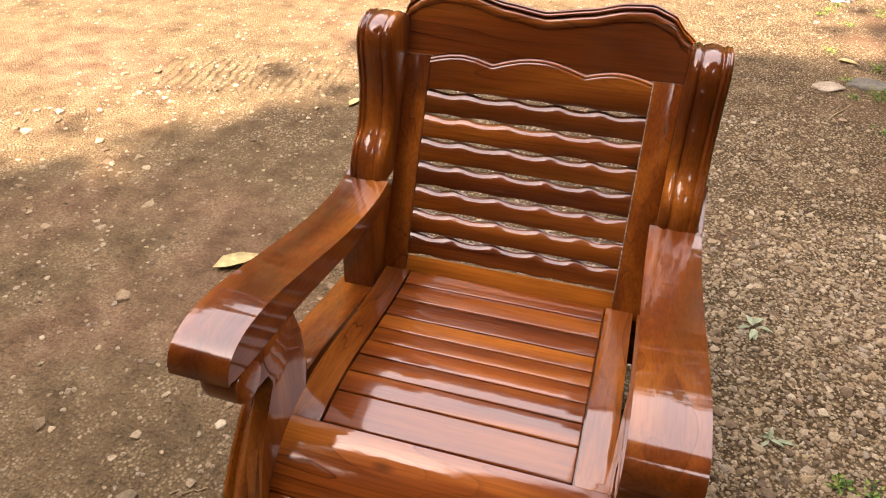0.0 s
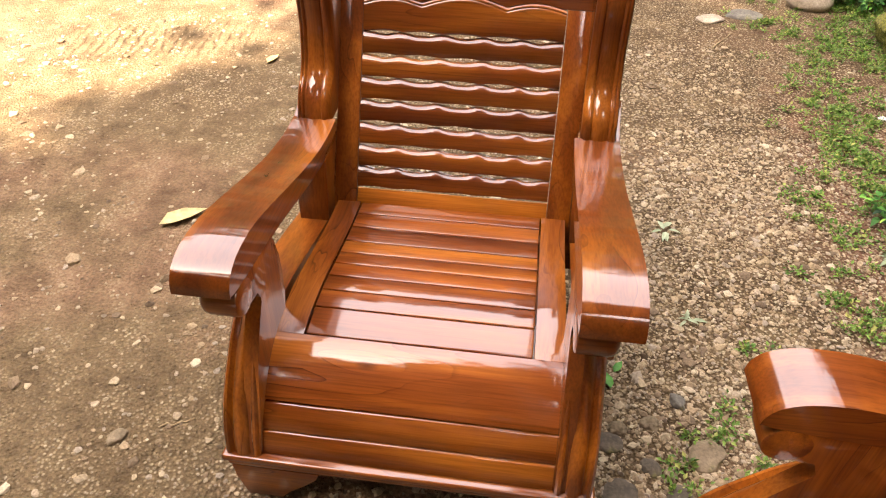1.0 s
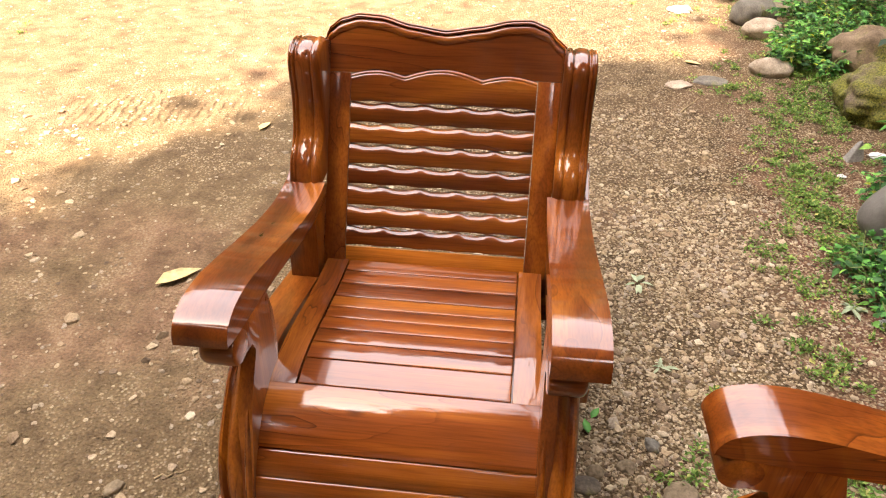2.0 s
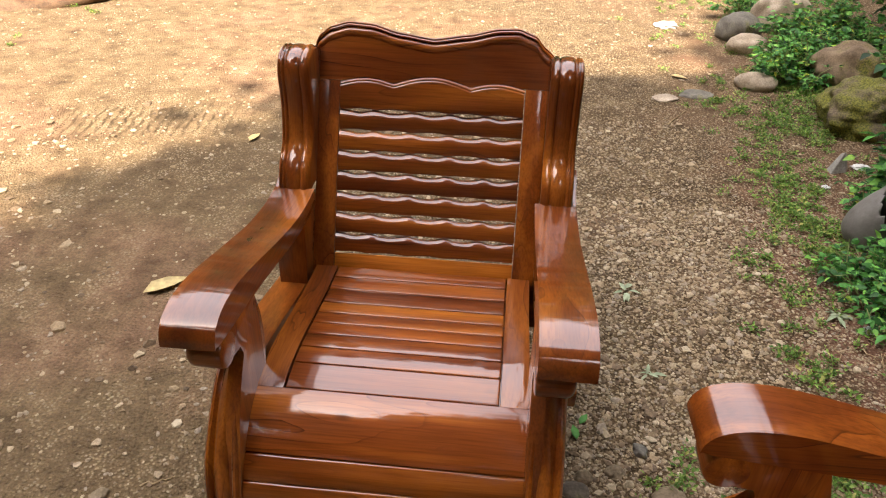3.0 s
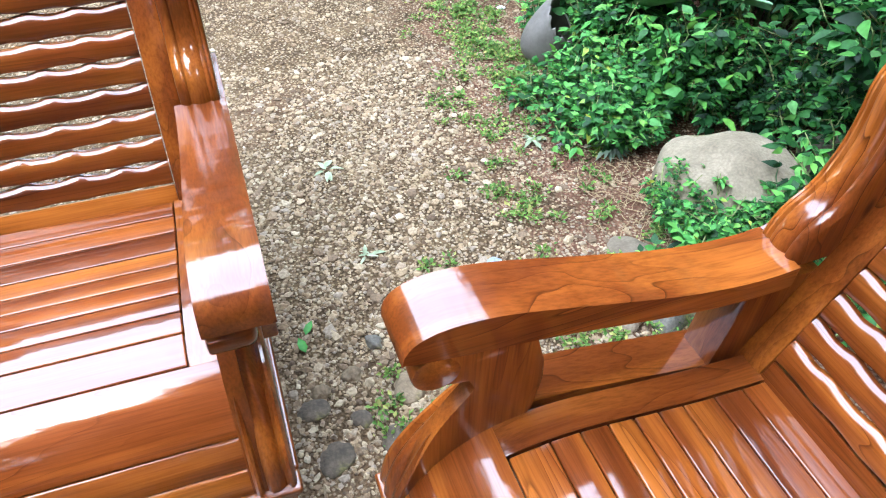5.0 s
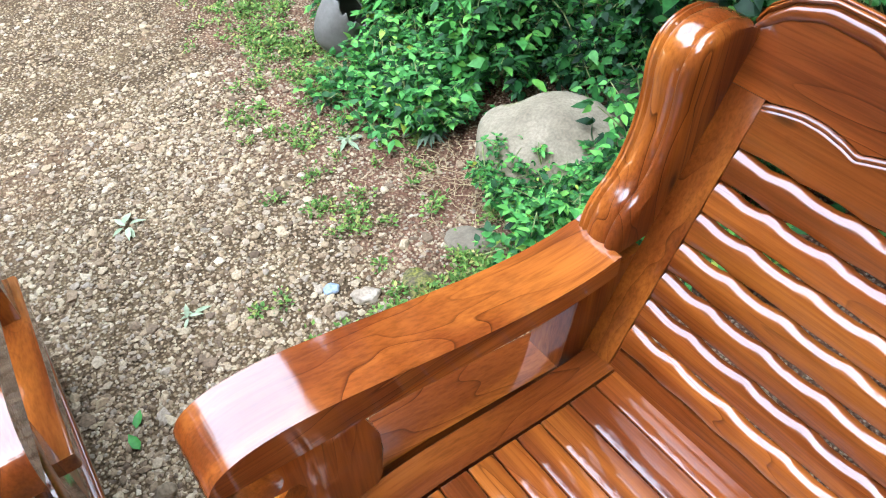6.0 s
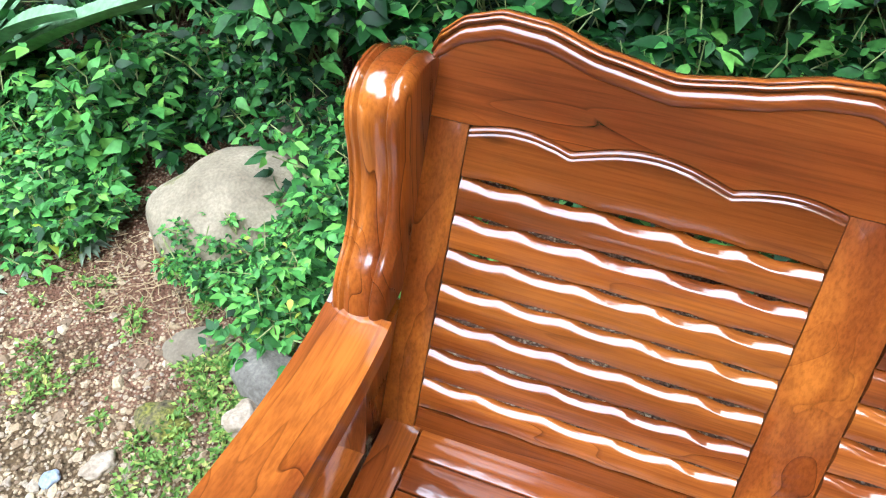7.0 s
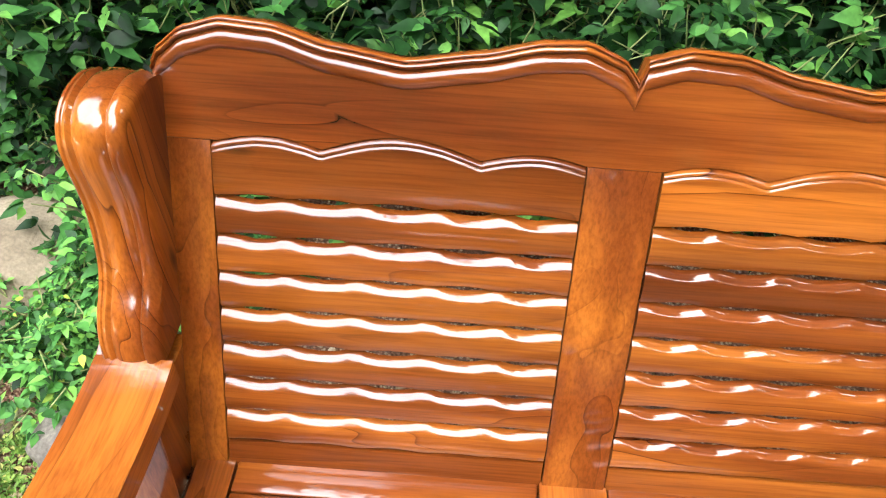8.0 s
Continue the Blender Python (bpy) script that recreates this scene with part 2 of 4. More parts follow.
EARTH = earth_material()
PEBBLE = pebble_material()
RIVER_STONE = stone_material("river_stone", (0.20, 0.15, 0.10), (0.46, 0.39, 0.30))
GREY_STONE = stone_material("grey_stone", (0.08, 0.073, 0.06), (0.20, 0.183, 0.15), 0.2)
MOSSY_STONE = stone_material("mossy_stone", (0.06, 0.045, 0.03), (0.20, 0.15, 0.10), 0.72, 0.9, 0.8)
CONCRETE = stone_material("pale_concrete", (0.42, 0.38, 0.31), (0.60, 0.55, 0.46))
POT_CLAY = stone_material("grey_fired_clay", (0.10, 0.092, 0.08), (0.175, 0.165, 0.15), 0.0, 0.5, 0.1)
LEAF_SHRUB = leaf_material("shrub_leaves", [(0.18, (0.012, 0.050, 0.014)), (0.42, (0.042, 0.165, 0.034)), (0.62, (0.10, 0.33, 0.070)), (0.78, (0.19, 0.44, 0.075)), (0.82, (0.40, 0.46, 0.06))])
# next two: shrub leaves darkened so their colour carries the hedge's inner shade
LEAF_TALL_SHADED = leaf_material("tall_shrub_leaves_shaded", [(0.18, (0.004, 0.020, 0.006)), (0.48, (0.017, 0.075, 0.018)), (0.68, (0.060, 0.22, 0.048)), (0.82, (0.15, 0.38, 0.07))])
LEAF_DEEP_SHADED = leaf_material("deep_shaded_leaves", [(0.2, (0.003, 0.014, 0.005)), (0.5, (0.012, 0.058, 0.015)), (0.76, (0.05, 0.20, 0.04)), (0.85, (0.10, 0.30, 0.05))])
LEAF_WEED = leaf_material("weed_leaves", [(0.2, (0.065, 0.14, 0.026)), (0.5, (0.13, 0.25, 0.048)), (0.72, (0.22, 0.33, 0.070)), (0.80, (0.36, 0.36, 0.11))])
LEAF_CROWN = leaf_material("crown_leaves", [(0.1, (0.006, 0.018, 0.006)), (0.6, (0.016, 0.045, 0.012)), (1.0, (0.035, 0.08, 0.02))], 0.6, 0.15)
# crown leaves made lighter: sunlight on distant foliage put into the colour
LEAF_FAR_LIT = leaf_material("far_leaves_lit", [(0.1, (0.030, 0.060, 0.020)), (0.5, (0.075, 0.125, 0.040)), (0.9, (0.16, 0.22, 0.085))], 0.6, 0.3)
LEAF_DRY = leaf_material("dry_leaf", [(0.0, (0.50, 0.39, 0.17)), (1.0, (0.60, 0.48, 0.24))], 0.6, 0.2)
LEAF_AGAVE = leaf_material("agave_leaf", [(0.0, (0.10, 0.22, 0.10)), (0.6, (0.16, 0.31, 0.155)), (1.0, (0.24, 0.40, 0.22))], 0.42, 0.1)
GREEN_STEM = stone_material("pale_green_stem", (0.10, 0.14, 0.04), (0.30, 0.34, 0.14))
BARK = stone_material("bark", (0.06, 0.045, 0.03), (0.18, 0.14, 0.10), 0.2)
PAPER = stone_material("crumpled_paper", (0.42, 0.42, 0.40), (0.66, 0.66, 0.63), 0.0, 0.7)
STRAW = stone_material("dry_straw", (0.22, 0.15, 0.08), (0.42, 0.32, 0.18))

# ---- building helpers ----
def thing(name, label, category, group="", kind=""):
    e = new(name)
    e.empty_display_size = 0.1
    return tagged(e, label, category, group, kind)


def part(name, bm, mat, parent=None, label="", smooth=35):
    """Links a bmesh as one mesh object under a thing or a part."""
    me = bpy.data.meshes.new(name)
    bmesh.ops.recalc_face_normals(bm, faces=bm.faces)
    bm.to_mesh(me)
    bm.free()
    me.materials.append(mat)
    if smooth:
        for p in me.polygons:
            p.use_smooth = len(p.vertices) <= 8       # broad flat faces stay flat
        me.set_sharp_from_angle(angle=radians(smooth))
    ob = new(name, me)
    ob.parent = parent
    return tagged(ob, label)


def from_arrays(name, verts, faces, mat, parent=None, label="", smooth=False):
    """A mesh object from an (n, 3) array of places and an (m, k) array of corners."""
    me = bpy.data.meshes.new(name)
    verts, faces = np.asarray(verts, np.float32), np.asarray(faces, np.int32)
    k = faces.shape[1]
    me.vertices.add(len(verts))
    me.vertices.foreach_set("co", verts.ravel())
    me.loops.add(faces.size)
    me.loops.foreach_set("vertex_index", faces.ravel())
    me.polygons.add(len(faces))
    me.polygons.foreach_set("loop_start", np.arange(0, faces.size, k, dtype=np.int32))
    me.polygons.foreach_set("use_smooth", np.full(len(faces), smooth))
    me.update(calc_edges=True)
    me.materials.append(mat)
    ob = new(name, me)
    ob.parent = parent
    return tagged(ob, label)


def smooth_line(points, steps=8):
    """A Catmull-Rom line through the points."""
    p = [Vector(q) for q in points]
    p = [2 * p[0] - p[1]] + p + [2 * p[-1] - p[-2]]
    out = []
    for i in range(1, len(p) - 2):
        for s in range(steps):
            t = s / steps
            out.append(0.5 * (2 * p[i] + (p[i + 1] - p[i - 1]) * t + (2 * p[i - 1] - 5 * p[i] + 4 * p[i + 1] - p[i + 2]) * t * t + (3 * p[i] - p[i - 1] - 3 * p[i + 1] + p[i + 2]) * t ** 3))
    return out + [p[-2]]


def prism(outline, place, depth, bevel=0.0, segments=2):
    """A closed outline of (a, b) pushed through depth; place(a, b, c) gives the point, c from 0 to depth."""
    bm = bmesh.new()
    lo = [bm.verts.new(place(a, b, depth[0])) for a, b in outline]
    hi = [bm.verts.new(place(a, b, depth[1])) for a, b in outline]
    caps = [bm.faces.new(lo), bm.faces.new(hi[::-1])]
    n = len(outline)
    for i in range(n):
        bm.faces.new((lo[i], hi[i], hi[(i + 1) % n], lo[(i + 1) % n]))
    if bevel:
        rim = [e for f in caps for e in f.edges]
        bmesh.ops.bevel(bm, geom=rim, offset=bevel, segments=segments, profile=0.5, affect="EDGES", clamp_overlap=True)
    return bm


def box(x0, x1, y0, y1, z0, z1, bevel=0.004, segments=2):
    bm = bmesh.new()
    bmesh.ops.create_cube(bm, size=1, matrix=Matrix.Translation(((x0 + x1) / 2, (y0 + y1) / 2, (z0 + z1) / 2)) @ Matrix.Diagonal((x1 - x0, y1 - y0, z1 - z0, 1)))
    if bevel:
        bmesh.ops.bevel(bm, geom=list(bm.edges), offset=bevel, segments=segments, profile=0.5, affect="EDGES")
    return bm


def strip(line, across, up, wide, high, sides=5):
    """A half-round bead along a line of points; across and up are directions, or lists of them."""
    bm = bmesh.new()
    rings = []
    for i, p in enumerate(line):
        a = Vector(across[i] if isinstance(across, list) else across)
        u = Vector(up[i] if isinstance(up, list) else up)
        rings.append([bm.verts.new(Vector(p) + a * (wide * math.cos(math.pi * k / sides)) + u * (high * math.sin(math.pi * k / sides) - 0.001)) for k in range(sides + 1)])
    for r, s in zip(rings, rings[1:]):
        for k in range(sides):
            bm.faces.new((r[k], r[k + 1], s[k + 1], s[k]))
        bm.faces.new((r[sides], r[0], s[0], s[sides]))
    bm.faces.new(rings[0])
    bm.faces.new(rings[-1][::-1])
    return bm


# ---- the seating ----
FOOT = 0.055                       # how far the feet reach below the seat's own zero
PITCH = 0.615                      # from seat to seat along the sofa
LEAN_BACK = 0.4705                 # the back's run per metre of rise


def on_back(x, z, off=0.0):
    """A point of the back's front plane, or off metres in front of it."""
    return Vector((x, 0.362 + LEAN_BACK * (z - 0.266), z)) + off * BACK_OUT


BACK_OUT = Vector((0, -1, LEAN_BACK)).normalized()
BACK_UP = Vector((0, LEAN_BACK, 1)).normalized()
ARM_TOP = [(-0.340, 0.540), (-0.335, 0.562), (-0.318, 0.584), (-0.285, 0.598), (-0.24, 0.602), (-0.18, 0.597), (-0.10, 0.580), (-0.02, 0.560), (0.07, 0.538), (0.16, 0.518), (0.25, 0.505), (0.33, 0.501), (0.392, 0.506)]
ARM_UNDER = [(0.392, 0.460), (0.36, 0.456), (0.277, 0.456), (0.20, 0.463), (0.13, 0.473), (0.05, 0.487), (-0.04, 0.503), (-0.11, 0.513), (-0.18, 0.522), (-0.24, 0.528), (-0.285, 0.534), (-0.318, 0.538), (-0.336, 0.545)]
LEG_INNER = [(-0.165, 0.525), (-0.197, 0.470), (-0.228, 0.424), (-0.256, 0.386), (-0.280, 0.350), (-0.300, 0.312), (-0.318, 0.268), (-0.334, 0.220), (-0.351, 0.172), (-0.365, 0.130), (-0.371, 0.101)]
LEG_OUTER = [(-0.130, 0.440), (-0.160, 0.396), (-0.188, 0.370), (-0.216, 0.350), (-0.243, 0.328), (-0.268, 0.302), (-0.296, 0.272), (-0.324, 0.238), (-0.349, 0.195), (-0.364, 0.147), (-0.371, 0.101)]
LEG_BACK = [(-0.19, 0.101), (-0.15, 0.20), (-0.125, 0.28), (-0.105, 0.34), (-0.095, 0.40), (-0.097, 0.45), (-0.115, 0.515)]
SEAT = [(0.40, 0.262), (0.362, 0.266), (0.27, 0.270), (0.19, 0.277), (0.10, 0.289), (0.02, 0.301), (-0.05, 0.3075), (-0.11, 0.307), (-0.155, 0.302), (-0.19, 0.292), (-0.225, 0.276), (-0.255, 0.256), (-0.283, 0.231), (-0.302, 0.210)]
SEAT_CUTS = [0.365, 0.308, 0.244, 0.174, 0.119, 0.067, 0.013, -0.043, -0.101, -0.178]
POST_FRONT = [(0.384, 0.495), (0.391, 0.53), (0.401, 0.555), (0.418, 0.578), (0.441, 0.600), (0.458, 0.625), (0.472, 0.665), (0.481, 0.71), (0.482, 0.755), (0.480, 0.79), (0.486, 0.825), (0.505, 0.850), (0.535, 0.862), (0.575, 0.862), (0.610, 0.850)]


def seat_height(y):
    for (y1, z1), (y0, z0) in zip(SEAT, SEAT[1:]):
        if y0 <= y <= y1:
            return z0 + (z1 - z0) * (y - y0) / (y1 - y0)
    return SEAT[-1][1]


def side_profile(top, under, steps=6):
    a = [(p.x, p.y) for p in smooth_line([(y, z, 0) for y, z in top], steps)]
    b = [(p.x, p.y) for p in smooth_line([(y, z, 0) for y, z in under], steps)]
    return a + b


def wavy_slat(x0, x1, z, seed, tall=0.0585):
    """One back slat with carved, uneven edges, its upper lip turned out."""
    rnd = random.Random(seed)
    n = 56
    phase, bumps = rnd.uniform(-0.3, 0.3), 5
    bm = bmesh.new()
    rings = []
    for i in range(n + 1):
        s = i / n
        x = x0 + (x1 - x0) * s
        hump = max(0.0, 1.35 * abs(math.sin(math.pi * (bumps * s + 0.05 * math.sin(7 * s + 3 * phase)))) - 0.35)
        inside = min(1.0, 10 * s, 10 * (1 - s))
        top = -0.0068 * (hump ** 0.8) * inside + 0.0011 * noise.noise((38 * s, seed, 0)) + 0.0007 * noise.noise((110 * s, seed, 5))
        low = 0.0022 * (hump ** 0.8) * inside + 0.0006 * math.sin(27 * s + 2 * seed)
        half = tall / 2
        ring = []
        lip = 0.0008 * noise.noise((23 * s, seed, 9))
        for u, o in ((half + top - 0.0045, -0.0125), (half + top - 0.0010, -0.0100), (half + top, -0.0082), (half + top - 0.0026, -0.0032), (half + top - 0.0040, -0.0006 + lip), (half + top - 0.0058, 0.0010 + lip), (half + 0.6 * top - 0.0132, 0.0045 + lip), (half + 0.45 * top - 0.0154, 0.0055 + lip), (half + 0.2 * top - 0.0198, 0.0065), (half + 0.1 * top - 0.0260, 0.0071), (-half * 0.15, 0.0067), (-half * 0.6, 0.0042), (-half + low + 0.003, 0.0026), (-half + low, 0.0005), (-half + low - 0.001, -0.006), (-half * 0.4, -0.015), (half * 0.5, -0.017)):
            ring.append(bm.verts.new(on_back(x, z, 0) + BACK_UP * u + BACK_OUT * o))
        rings.append(ring)
    k = len(rings[0])
    for r, s in zip(rings, rings[1:]):
        for i in range(k):
            bm.faces.new((r[i], r[(i + 1) % k], s[(i + 1) % k], s[i]))
    bm.faces.new(rings[0])
    bm.faces.new(rings[-1][::-1])
    return bm


def crest_height(x, count):
    """The crest's outline over one seat: two low humps, dropping at the ends."""
    i = min(max(round(x / PITCH), 0), count - 1)
    u = x - i * PITCH
    pts = [(-0.345, 0.835), (-0.328, 0.866), (-0.296, 0.889), (-0.245, 0.902), (-0.18, 0.899), (-0.10, 0.880), (0.0, 0.868), (0.10, 0.882), (0.18, 0.899), (0.235, 0.902), (0.285, 0.886), (0.312, 0.858), (0.345, 0.835)]
    for (a, za), (b, zb) in zip(pts, pts[1:]):
        if a <= u <= b:
            t = (u - a) / (b - a)
            t = t * t * (3 - 2 * t) * 0.35 + t * 0.65
            return za + (zb - za) * t
    return 0.835


def ARCH(u):
    """The scalloped line above a seat's top back board."""
    u = abs(u)
    return 0.7505 + (0.0215 * math.cos(math.pi * u / 0.22) if u < 0.11 else 0.0125 * math.sin(math.pi * min(1, (u - 0.11) / 0.155)))


def arched_board(x0, x1, cx, seed):
    """The board above the slats: its scalloped upper lip is a double bead that stands proud of the crest."""
    bm = bmesh.new()
    rings = []
    n = 90
    for i in range(n + 1):
        s = i / n
        x = x0 + (x1 - x0) * s
        top = ARCH(x - cx) + 0.0006 * noise.noise((30 * s, seed, 2))
        low = 0.6845 + 0.0035 * abs(math.sin(math.pi * 5 * s)) ** 0.8 * min(1.0, 10 * s, 10 * (1 - s))
        ring = []
        for z, o in ((top + 0.004, -0.022), (top + 0.004, -0.001), (top + 0.0015, 0.0062), (top, 0.0078), (top - 0.0022, 0.0088), (top - 0.0048, 0.0086), (top - 0.0062, 0.0074), (top - 0.0074, 0.0080), (top - 0.0088, 0.0089), (top - 0.0106, 0.0090), (top - 0.0135, 0.0084), (top - 0.024, 0.0079), (0.5 * top + 0.5 * low, 0.0080), (low + 0.008, 0.0068), (low + 0.002, 0.0045), (low, 0.001), (low, -0.022)):
            ring.append(bm.verts.new(on_back(x, z, o)))
        rings.append(ring)
    k = len(rings[0])
    for r, s in zip(rings, rings[1:]):
        for i in range(k):
            bm.faces.new((r[i], r[(i + 1) % k], s[(i + 1) % k], s[i]))
    bm.faces.new(rings[0])
    bm.faces.new(rings[-1][::-1])
    return bm


# the leg's face across its width: a bead, a groove, a broad swelling, a groove and a bead
LEG_FACE = [(0, -0.009), (0.03, -0.002), (0.09, 0.003), (0.16, 0.002), (0.21, -0.004), (0.25, -0.0080), (0.29, -0.0070), (0.34, -0.001), (0.42, 0.003), (0.5, 0.004), (0.58, 0.003), (0.66, -0.001), (0.71, -0.0070), (0.75, -0.0080), (0.79, -0.004), (0.84, 0.002), (0.91, 0.003), (0.97, -0.002), (1, -0.009)]


# the post's face across its width: a rounded inner shoulder, a groove, a broad swelling, a groove and an outer bead
POST_FACE = [(0.3255, -0.030), (0.3262, -0.014), (0.3290, -0.0062), (0.3335, -0.0018), (0.3390, 0.0012), (0.3440, 0.0016), (0.3478, 0.0002), (0.3498, -0.0030), (0.3512, -0.0036), (0.3530, -0.0022), (0.3590, 0.0002), (0.3680, 0.0018), (0.3780, 0.0018), (0.3860, 0.0004), (0.3915, -0.0020), (0.3930, -0.0034), (0.3945, -0.0028), (0.3962, -0.0004), (0.3990, 0.0010), (0.4020, 0.0002), (0.4034, -0.0020), (0.4048, -0.0022), (0.4066, -0.0006), (0.4096, -0.0004), (0.4122, -0.0022), (0.4138, -0.0064), (0.4145, -0.020)]


def moulded_post(X, back_edge):
    """The upper back post: its moulded face follows the scrolled front line."""
    line = smooth_line([(0, y, z) for y, z in POST_FRONT], 6)
    rear = [Vector((0, y, z)) for y, z in reversed(back_edge)]
    bm = bmesh.new()
    rings = []
    for i, p in enumerate(line):
        d = (line[min(i + 1, len(line) - 1)] - line[max(i - 1, 0)]).normalized()
        out = Vector((0, -d.z, d.y))
        f = i / (len(line) - 1) * (len(rear) - 1)
        k = min(int(f), len(rear) - 2)
        q = rear[k].lerp(rear[k + 1], f - k)
        ring = []
        for x, h in POST_FACE:
            v = p + out * h if h > -0.012 else p.lerp(q, min(0.9, -h / max((p - q).length, 0.03)))
            ring.append(bm.verts.new((X(x), v.y, v.z)))
        ring += [bm.verts.new((X(0.4145), q.y, q.z)), bm.verts.new((X(0.3255), q.y, q.z))]
        rings.append(ring)
    n = len(rings[0])
    for r, s in zip(rings, rings[1:]):
        for k in range(n):
            bm.faces.new((r[k], r[(k + 1) % n], s[(k + 1) % n], s[k]))
    bm.faces.new(rings[0])
    bm.faces.new(rings[-1][::-1])
    return bm


def seating(name, count, label, category):
    """An armchair (count 1) or a sofa of several seats. It faces -y; its first seat is centred on x = 0."""
    t = thing(name, label, category)
    right = (count - 1) * PITCH
    sides = ((0.0, -1), (right, 1))
    for cx, s in sides:
        X = lambda v: cx + s * v
        through_x = lambda y, z, x: Vector((X(x), y, z))
        # arm with its rolled front end
        arm = part("arm", prism(side_profile(ARM_TOP, ARM_UNDER), through_x, (0.312, 0.426), 0.004, 3), WOOD_Y, t, "curved arm board with a rolled front end")
        tail = [(0.393, 0.506), (0.42, 0.514), (0.455, 0.530), (0.50, 0.563), (0.51, 0.535), (0.455, 0.480), (0.393, 0.461)]
        part("arm_tail", prism(tail, through_x, (0.4155, 0.426), 0.002), WOOD_Y, arm)
        # curl under the arm
        knob = bmesh.new()
        rings = []
        for x, r in ((0.3125, 0.0), (0.3125, 0.035), (0.3145, 0.0385), (0.318, 0.040), (0.372, 0.040), (0.382, 0.0375), (0.389, 0.032), (0.393, 0.022), (0.394, 0.0)):
            if r:
                rings.append([knob.verts.new((X(x), -0.284 + 1.04 * r * math.cos(2 * math.pi * k / 28), 0.4970 + r * math.sin(2 * math.pi * k / 28))) for k in range(28)])
        for p, q in zip(rings, rings[1:]):
            for k in range(28):
                knob.faces.new((p[k], p[(k + 1) % 28], q[(k + 1) % 28], q[k]))
        knob.faces.new(rings[0])
        knob.faces.new(rings[-1][::-1])
        part("curl", knob, WOOD_X, arm, "rounded roll below the arm's front end")
        inner, outer = (smooth_line([(0, y, z) for y, z in c], 5) for c in (LEG_INNER, LEG_OUTER))
        n = len(inner) - 1
        front = [p.lerp(q, 0.34 * (1 - i / n)) for i, (p, q) in enumerate(zip(inner, outer))]
        blend = lambda f: [p.lerp(q, f * f * (3 - 2 * f)) for p, q in zip(front, outer)]
        plate = [(-0.285, 0.531), (-0.292, 0.490), (-0.275, 0.463), (-0.248, 0.457), (-0.228, 0.462)] + [(p.y + 0.005, p.z) for p in inner if p.z < 0.44] + LEG_BACK + [(-0.125, 0.522)]
        part("arm_bracket", prism(plate, through_x, (0.3130, 0.345), 0.004), WOOD_Z, t, "flat bracket with a rounded back edge below the arm")
        bm = bmesh.new()
        rows = []
        for f, h in LEG_FACE:
            back = [Vector((0, y, min(z, 0.495 - 0.10 * f))) for y, z in LEG_BACK]
            line = blend(f)
            row = []
            for i, p in enumerate(line):
                d = (line[min(i + 1, len(line) - 1)] - line[max(i - 1, 0)]).normalized()
                row.append(p + h * min(1.0, i / 6) * Vector((0, d.z, -d.y)))
            rows.append([bm.verts.new((X(0.3160 + 0.0800 * f), p.y, p.z)) for p in row + back])
        for r, q in zip(rows, rows[1:]):
            for k in range(len(r)):
                bm.faces.new((r[k], r[(k + 1) % len(r)], q[(k + 1) % len(r)], q[k]))
        bm.faces.new(rows[0])
        bm.faces.new(rows[-1][::-1])
        part("front_leg", bm, WOOD_Z, t, "bowed front leg with a grooved face and beaded edges")
        # side sill that carries the back post
        sill = [(-0.14, 0.318), (0.0, 0.300), (0.15, 0.272), (0.30, 0.243), (0.45, 0.225), (0.45, 0.185), (0.30, 0.200), (0.15, 0.228), (0.0, 0.258), (-0.14, 0.276)]
        part("side_sill", prism(sill, through_x, (0.331, 0.424), 0.006, 3), WOOD_Y, t)
        panel = [(-0.345, 0.101), (-0.325, 0.19), (-0.27, 0.26), (-0.14, 0.275), (0.0, 0.256), (0.15, 0.226), (0.30, 0.198), (0.44, 0.184), (0.44, 0.101)]
        part("side_panel", prism(panel, through_x, (0.376, 0.394), 0.003), WOOD_Y, t)
        # back post, below and above the arm
        low = [(0.292, 0.244), (0.300, 0.30), (0.312, 0.38), (0.318, 0.462), (0.47, 0.462), (0.445, 0.24)]
        part("post_foot", prism(low, through_x, (0.327, 0.410), 0.004), WOOD_Z, t)
        back_edge = [(0.640, 0.815), (0.615, 0.75), (0.585, 0.68), (0.55, 0.60), (0.50, 0.50)]
        post = part("back_post", moulded_post(X, back_edge), WOOD_Z, t, "scrolled back post with beaded edges")
    # seat rails beside and between the slatted panels
    seat_line = [(p.x, p.y) for p in smooth_line([(y, z, 0) for y, z in SEAT], 4)]
    def seat_body(x0, x1, lift, y_from, y_to, thick=0.024):
        top = [(y, z + lift) for y, z in seat_line if y_to - 1e-6 <= y <= y_from + 1e-6]
        low = [(y, z - thick) for y, z in reversed(top)]
        return prism(top + low, lambda y, z, x: Vector((x, y, z)), (x0, x1), 0.0025)
    rails = [(-0.316, -0.252)] + [(i * PITCH + 0.252, i * PITCH + PITCH - 0.252) for i in range(count - 1)] + [(right + 0.252, right + 0.316)]
    for x0, x1 in rails:
        part("seat_rail", seat_body(x0, x1, 0.002, 0.41, -0.1835), WOOD_Y, t)
    for i in range(count):
        cx = i * PITCH
        for a, b in zip(SEAT_CUTS, SEAT_CUTS[1:]):
            ya, yb = a - 0.001, b + 0.001
            za, zb = seat_height(ya), seat_height(yb)
            bm = prism([(ya, za), (yb, zb), (yb, zb - 0.018), (ya, za - 0.018)], lambda y, z, x: Vector((x, y, z)), (cx - 0.249, cx + 0.249))
            bmesh.ops.bevel(bm, geom=list(bm.edges), offset=0.0038, segments=3, profile=0.5, affect="EDGES")
            part("seat_slat", bm, WOOD_X, t)
